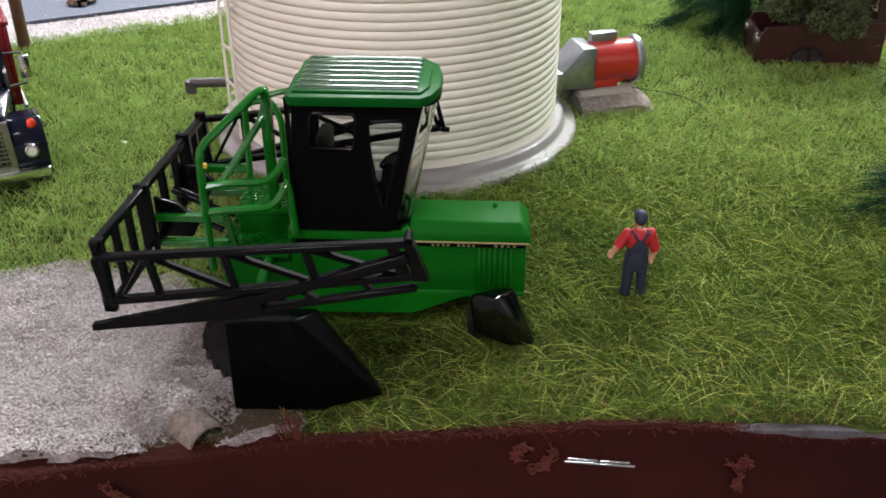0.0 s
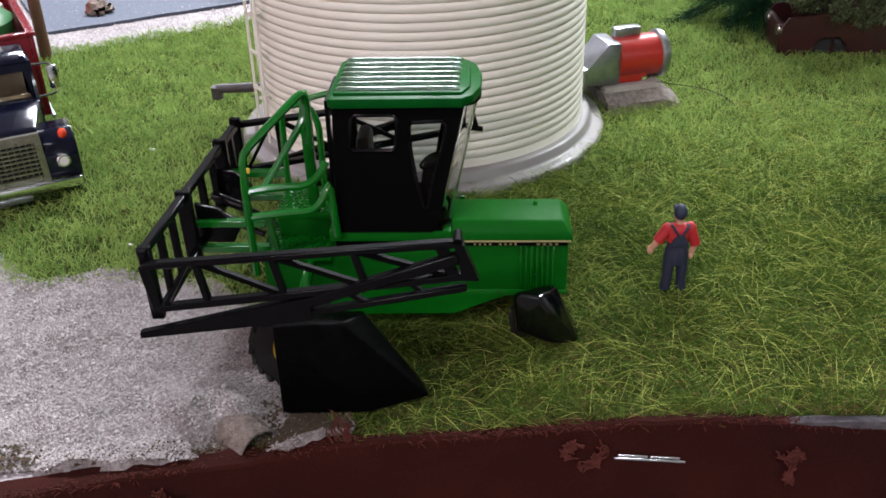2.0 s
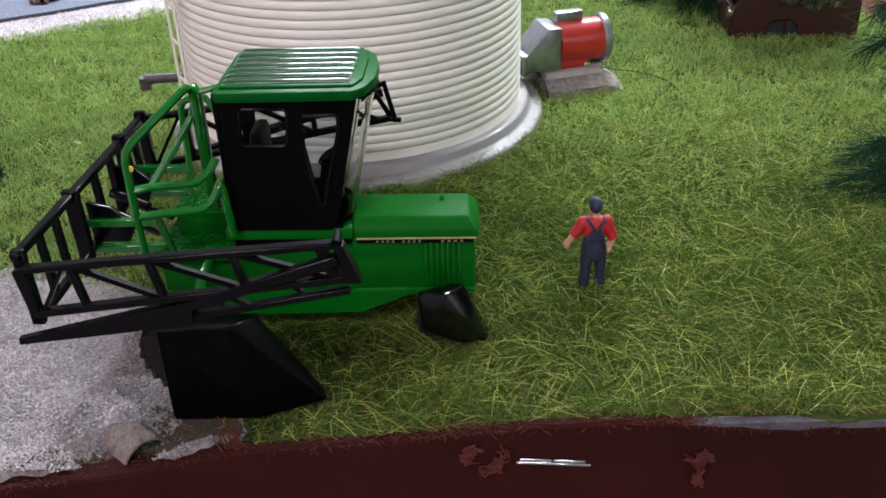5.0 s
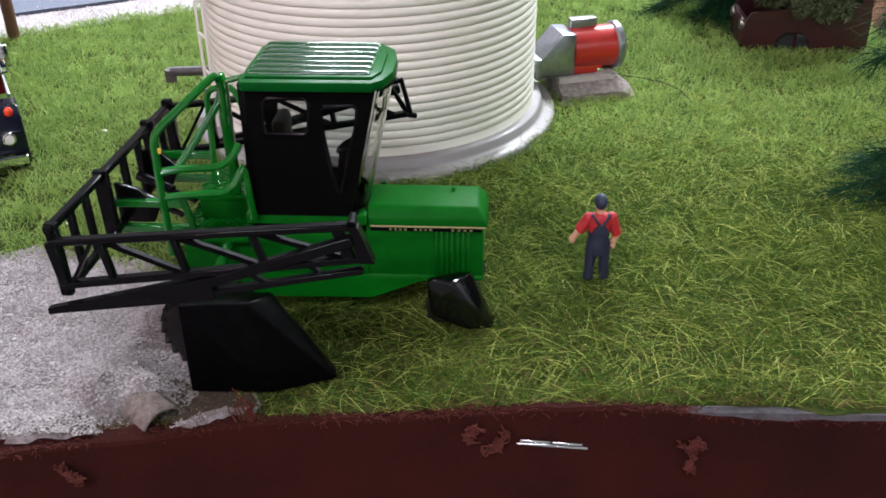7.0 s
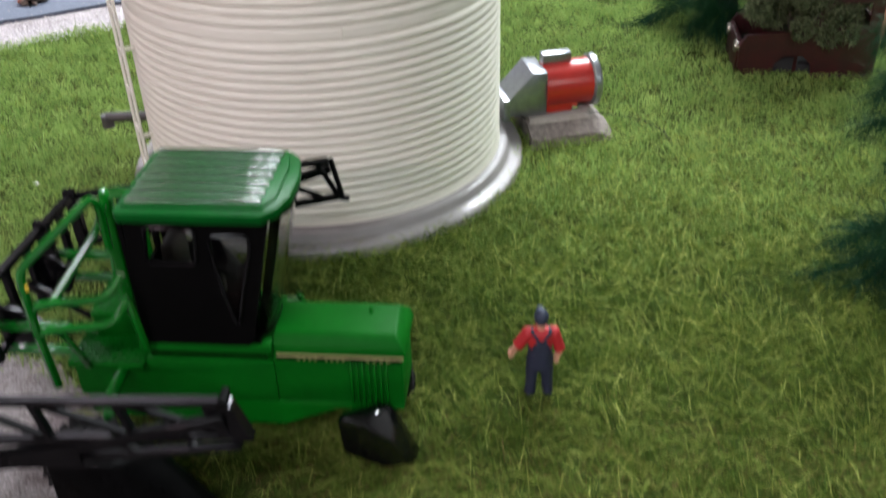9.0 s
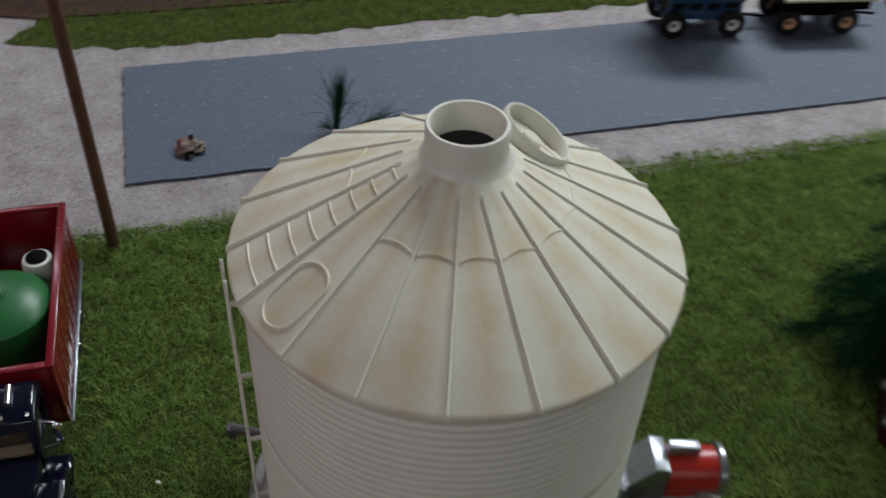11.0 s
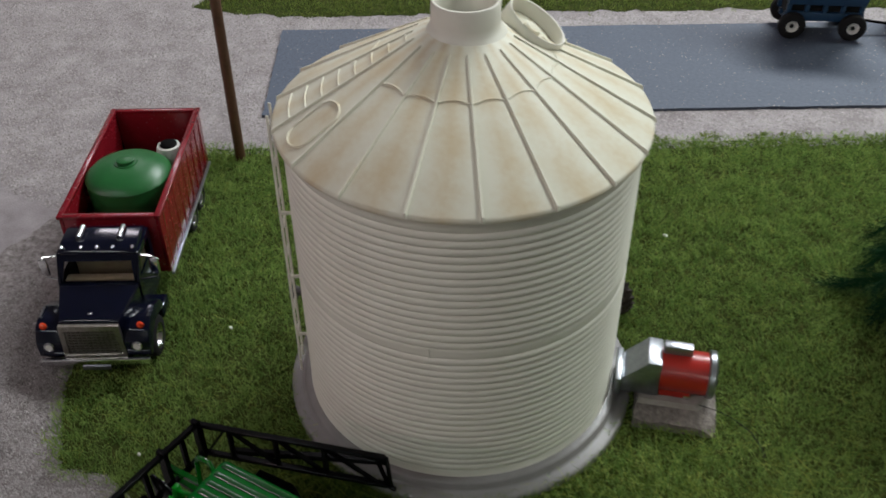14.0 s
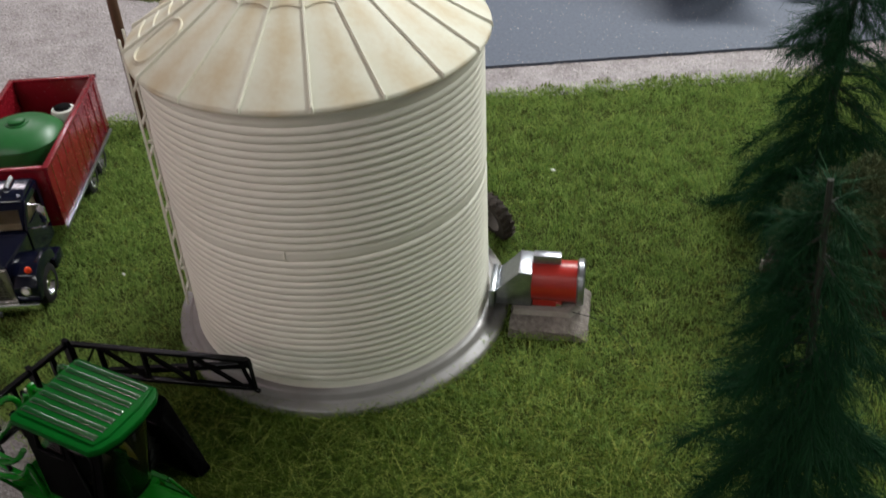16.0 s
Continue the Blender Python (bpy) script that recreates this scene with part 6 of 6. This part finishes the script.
def clump(name, x, y, z, lumps, n, seed, label):
    rng = np.random.default_rng(seed)
    L = np.array([l[:3] for l in lumps])
    R = np.array([l[3] for l in lumps])
    j = rng.choice(len(L), 110, p=R ** 2 / (R ** 2).sum())
    w = rng.normal(size=(110, 3))
    w /= np.linalg.norm(w, axis=1)[:, None]
    L = np.concatenate([L, L[j] + w * (R[j] * 0.86)[:, None]])
    R = np.concatenate([R * 0.8, rng.uniform(0.0030, 0.0062, 110)])
    k = rng.choice(len(L), n, p=R ** 2 / (R ** 2).sum())
    d = rng.normal(size=(n, 3))
    d /= np.linalg.norm(d, axis=1)[:, None]
    base = L[k] + d * (R[k] * rng.uniform(0.55, 1.0, n))[:, None]
    tip = base + (d + rng.normal(0, 0.8, (n, 3))) * rng.uniform(0.0006, 0.0020, n)[:, None]
    base[:, 2], tip[:, 2] = np.maximum(base[:, 2], 0.001), np.maximum(tip[:, 2], 0.001)
    t = thing(name, pose(x, y, z), label, "shrub")
    cr = new("crown", strands("crown", base, tip, 0.0007, M_LICHEN, None))
    cr.parent = t
    bm = B()
    for l in lumps:
        pipe(bm, [(0, 0, 0), (l[0] * 0.4, l[1] * 0.4, l[2] * 0.6), l[:3]], 0.0008, 5, r_end=0.0004)
    part("stem", bm, M_WIRE, t)
    return t


clump("lichen_shrub", 0.199, 0.509, 0.004, [(0, 0, 0.046, 0.022), (-0.016, -0.004, 0.038, 0.016), (0.017, -0.002, 0.042, 0.017), (0.006, -0.014, 0.030, 0.014), (0.0, 0.012, 0.042, 0.018), (0.027, 0.004, 0.034, 0.013), (-0.006, -0.014, 0.046, 0.013), (0.010, 0.006, 0.057, 0.014), (0.018, -0.012, 0.024, 0.011)], 44000, 41, "grey-green lichen shrub growing out of the old pickup")


def spray(bm, rng, root, way, n, length, spread, curl):
    """Wiry strands that leave a root one way and curl apart."""
    for _ in range(n):
        d = (Vector(way) + Vector((rng.gauss(0, spread), rng.gauss(0, spread), rng.gauss(0, spread)))).normalized()
        turn = Vector((rng.gauss(0, curl), rng.gauss(0, curl), rng.gauss(0, curl)))
        p = Vector(root) + Vector(way).normalized() * length * rng.uniform(0, 0.45) + Vector((rng.gauss(0, 0.0009), rng.gauss(0, 0.0009), 0))
        step = length * rng.uniform(0.09, 0.16)
        pts = []
        for k in range(6):
            pts.append(Vector((p.x, p.y, max(0.0003, p.z))))
            p = p + d * step
            d = (d + turn).normalized()
        pipe(bm, pts, 0.00022, 4, r_end=0.00008)


bm = B()
rng = random.Random(51)
spray(bm, rng, (0, 0, 0.0005), (0.05, 0.12, 1.0), 150, 0.040, 0.10, 0.06)
spray(bm, rng, (0, 0, 0.0005), (0.05, 0.12, 1.0), 40, 0.042, 0.28, 0.22)
spray(bm, rng, (0.004, 0.002, 0.001), (0.90, 0.42, 0.24), 110, 0.040, 0.16, 0.16)
spray(bm, rng, (0, 0, 0.0005), (-0.8, -0.3, 0.7), 26, 0.016, 0.35, 0.25)
solo("wiry_tuft", bm, M_NEEDLE, pose(-0.168, 0.650, 0.0022), "wiry dark green tuft of artificial foliage standing on the road", "plant", smooth=60)


# ---- rusty pickup ----
def pickup():
    """Local x along the body from the bonnet back, y across."""
    p = thing("old_pickup", pose(0.1695, 0.494, 0, 0, 0, -1.5) @ Matrix.Diagonal((0.91, 1, 1, 1)), "derelict maroon pickup body without wheels sunk in the grass", "pickup")
    side = [(0.0, 0.006), (0.0, 0.018), (0.003, 0.0225), (0.030, 0.0255), (0.040, 0.0265), (0.071, 0.0265), (0.072, 0.020), (0.072, 0.001), (0.040, 0.001), (0.0385, 0.0085), (0.034, 0.0125), (0.024, 0.0125), (0.0195, 0.0085), (0.0185, 0.002), (0.004, 0.002)]
    for a, b in ((0.0, 0.0022), (0.0318, 0.0340)):
        part("body_side", sheet(B(), side, [], "y", a, b), M_MAROON, p, "maroon body side with an empty wheel arch", 30)
    part("nose", box(B(), -0.0012, 0.0020, 0.0022, 0.0318, 0.003, 0.0190, 0.0008), M_MAROON, p)
    part("headlight", cyl(B(), (-0.0024, 0.005, 0.0155), (0.0, 0.005, 0.0155), 0.0028, 0.0032, 14), M_BRONZE, p, "dull grey headlight ring")
    part("headlight", cyl(B(), (-0.0024, 0.029, 0.0155), (0.0, 0.029, 0.0155), 0.0028, 0.0032, 14), M_BRONZE, p, "dull grey headlight ring")
    # block fills the bay, its near-black replacing the shade of the cavity
    part("engine_bay", box(B(), 0.002, 0.030, 0.0022, 0.0318, 0.003, 0.0120), M_DARK, p, "near-black block painted as shade in the engine bay")
    part("firewall", box(B(), 0.030, 0.032, 0.0022, 0.0318, 0.003, 0.0262, 0.0004), M_MAROON, p)
    part("cab_rear", sheet(B(), [(0.0022, 0.002), (0.0318, 0.002), (0.0318, 0.0420), (0.0022, 0.0420)], [[(0.007, 0.029), (0.027, 0.029), (0.027, 0.039), (0.007, 0.039)]], "x", 0.0690, 0.0710), M_MAROON, p, "", 30)
    for a, b in ((0.0005, 0.0022), (0.0318, 0.0335)):
        part("cab_side", sheet(B(), [(0.034, 0.0262), (0.0715, 0.0262), (0.0710, 0.0420), (0.0440, 0.0420)], [[(0.0400, 0.0280), (0.0650, 0.0280), (0.0650, 0.0395), (0.0460, 0.0395)]], "y", a, b), M_MAROON, p, "", 30)
    part("roof", box(B(), 0.0435, 0.0715, 0.0005, 0.0335, 0.0410, 0.0435, 0.0010), M_MAROON, p)
    part("floor_pan", box(B(), 0.032, 0.069, 0.0022, 0.0318, 0.003, 0.0070), M_DARK, p)
    part("running_board", box(B(), 0.040, 0.074, -0.0015, 0.0, 0.001, 0.0035, 0.0004), M_MAROON, p)


pickup()


# ---- wagons on the road ----
def wagon(m, label, body_mat, rim_mat, rim_label, flat):
    w = thing("farm_wagon", m, label, "wagon", "wagons on the road")
    for x in (0.0, 0.0475):
        for y, sg in ((0.0, -1), (0.0340, 1)):
            tyre_parts(w, "wheel", pose(x, y, 0.0110, 90 if sg < 0 else -90, 0, 0), 0.0108, 0.0065, rim_mat, rim_label, 0, 0.46)
            part("hub", cyl(B(), (x, y + sg * 0.0010, 0.0110), (x, y + sg * 0.0020, 0.0110), 0.0017, seg=14), M_DARK, w, "dark wheel centre")
        part("axle", cyl(B(), (x, 0.002, 0.0110), (x, 0.032, 0.0110), 0.0012), M_BLACKSOFT, w)
    part("chassis", box(box(B(), -0.006, 0.054, 0.010, 0.013, 0.0110, 0.0150), -0.006, 0.054, 0.021, 0.024, 0.0110, 0.0150), M_BLACKSOFT if flat else M_BLUE, w)
    part("drawbar", bar(B(), (0.054, 0.017, 0.011), (0.082, 0.017, 0.008), 0.0020, 0.0016), M_BLACKSOFT, w)
    if flat:
        part("deck", box(B(), -0.010, 0.066, -0.006, 0.040, 0.0300, 0.0322, 0.0005), body_mat, w, "pale tan flat deck")
        part("deck_frame", box(B(), -0.008, 0.064, -0.002, 0.036, 0.0215, 0.0300), M_BLACKSOFT, w)
        for x in (-0.001, 0.0465):
            part("bolster", box(B(), x, x + 0.003, 0.006, 0.028, 0.0150, 0.0215), M_BLACKSOFT, w)
        part("load", box(B(), 0.010, 0.060, 0.004, 0.032, 0.0322, 0.0390, 0.0020), body_mat, w, "tan bundle on the deck")
    else:
        part("lower_beam", box(B(), -0.007, 0.055, 0.002, 0.0055, 0.0140, 0.0215, 0.0008), body_mat, w)
        part("lower_beam", box(B(), -0.007, 0.055, 0.0285, 0.032, 0.0140, 0.0215, 0.0008), body_mat, w)
        # box darkens the gaps between posts with painted shade
        part("inner_box", box(B(), -0.004, 0.052, 0.0055, 0.0285, 0.0145, 0.0300), M_DARK, w, "near-black box painted as shade between the frame beams")
        for x in (-0.006, 0.008, 0.022, 0.036, 0.0505):
            part("frame_post", box(B(), x, x + 0.0036, 0.0010, 0.0040, 0.0215, 0.0300, 0.0005), body_mat, w)
        part("floor", box(B(), -0.006, 0.054, -0.001, 0.035, 0.0290, 0.0310, 0.0004), body_mat, w)
        low, top = ((-0.006, 0.054), (-0.001, 0.035), 0.0300), ((-0.012, 0.060), (-0.010, 0.044), 0.0760)
        foot = [(low[0][i], low[1][j], low[2]) for i, j in ((0, 0), (1, 0), (1, 1), (0, 1))]
        rim = [(top[0][i], top[1][j], top[2]) for i, j in ((0, 0), (1, 0), (1, 1), (0, 1))]
        mid = Vector((0.024, 0.017, 0))
        for i in range(4):
            q = [Vector(c) for c in (foot[i], foot[(i + 1) % 4], rim[(i + 1) % 4], rim[i])]
            inner = [c + (Vector((mid.x, mid.y, c.z)) - c).normalized() * 0.0016 for c in q]
            part("hopper_side", hull(B(), q + inner), body_mat, w, smooth=0)


wagon(pose(0.0285, 0.8635, 0.0022, 0, 0, 24), "blue toy gravity wagon with white wheel hubs on the road", M_BLUE, M_WHITE, "white wheel hub", False)
wagon(pose(0.1150, 0.9020, 0.0022, 0, 0, 24), "flat toy wagon with a pale tan deck and tan wheel hubs", M_TAN, mat("orange_tan_hub", (0.60, 0.36, 0.20), (0.55, 0.33, 0.18), 200, 0.5), "tan wheel hub", True)
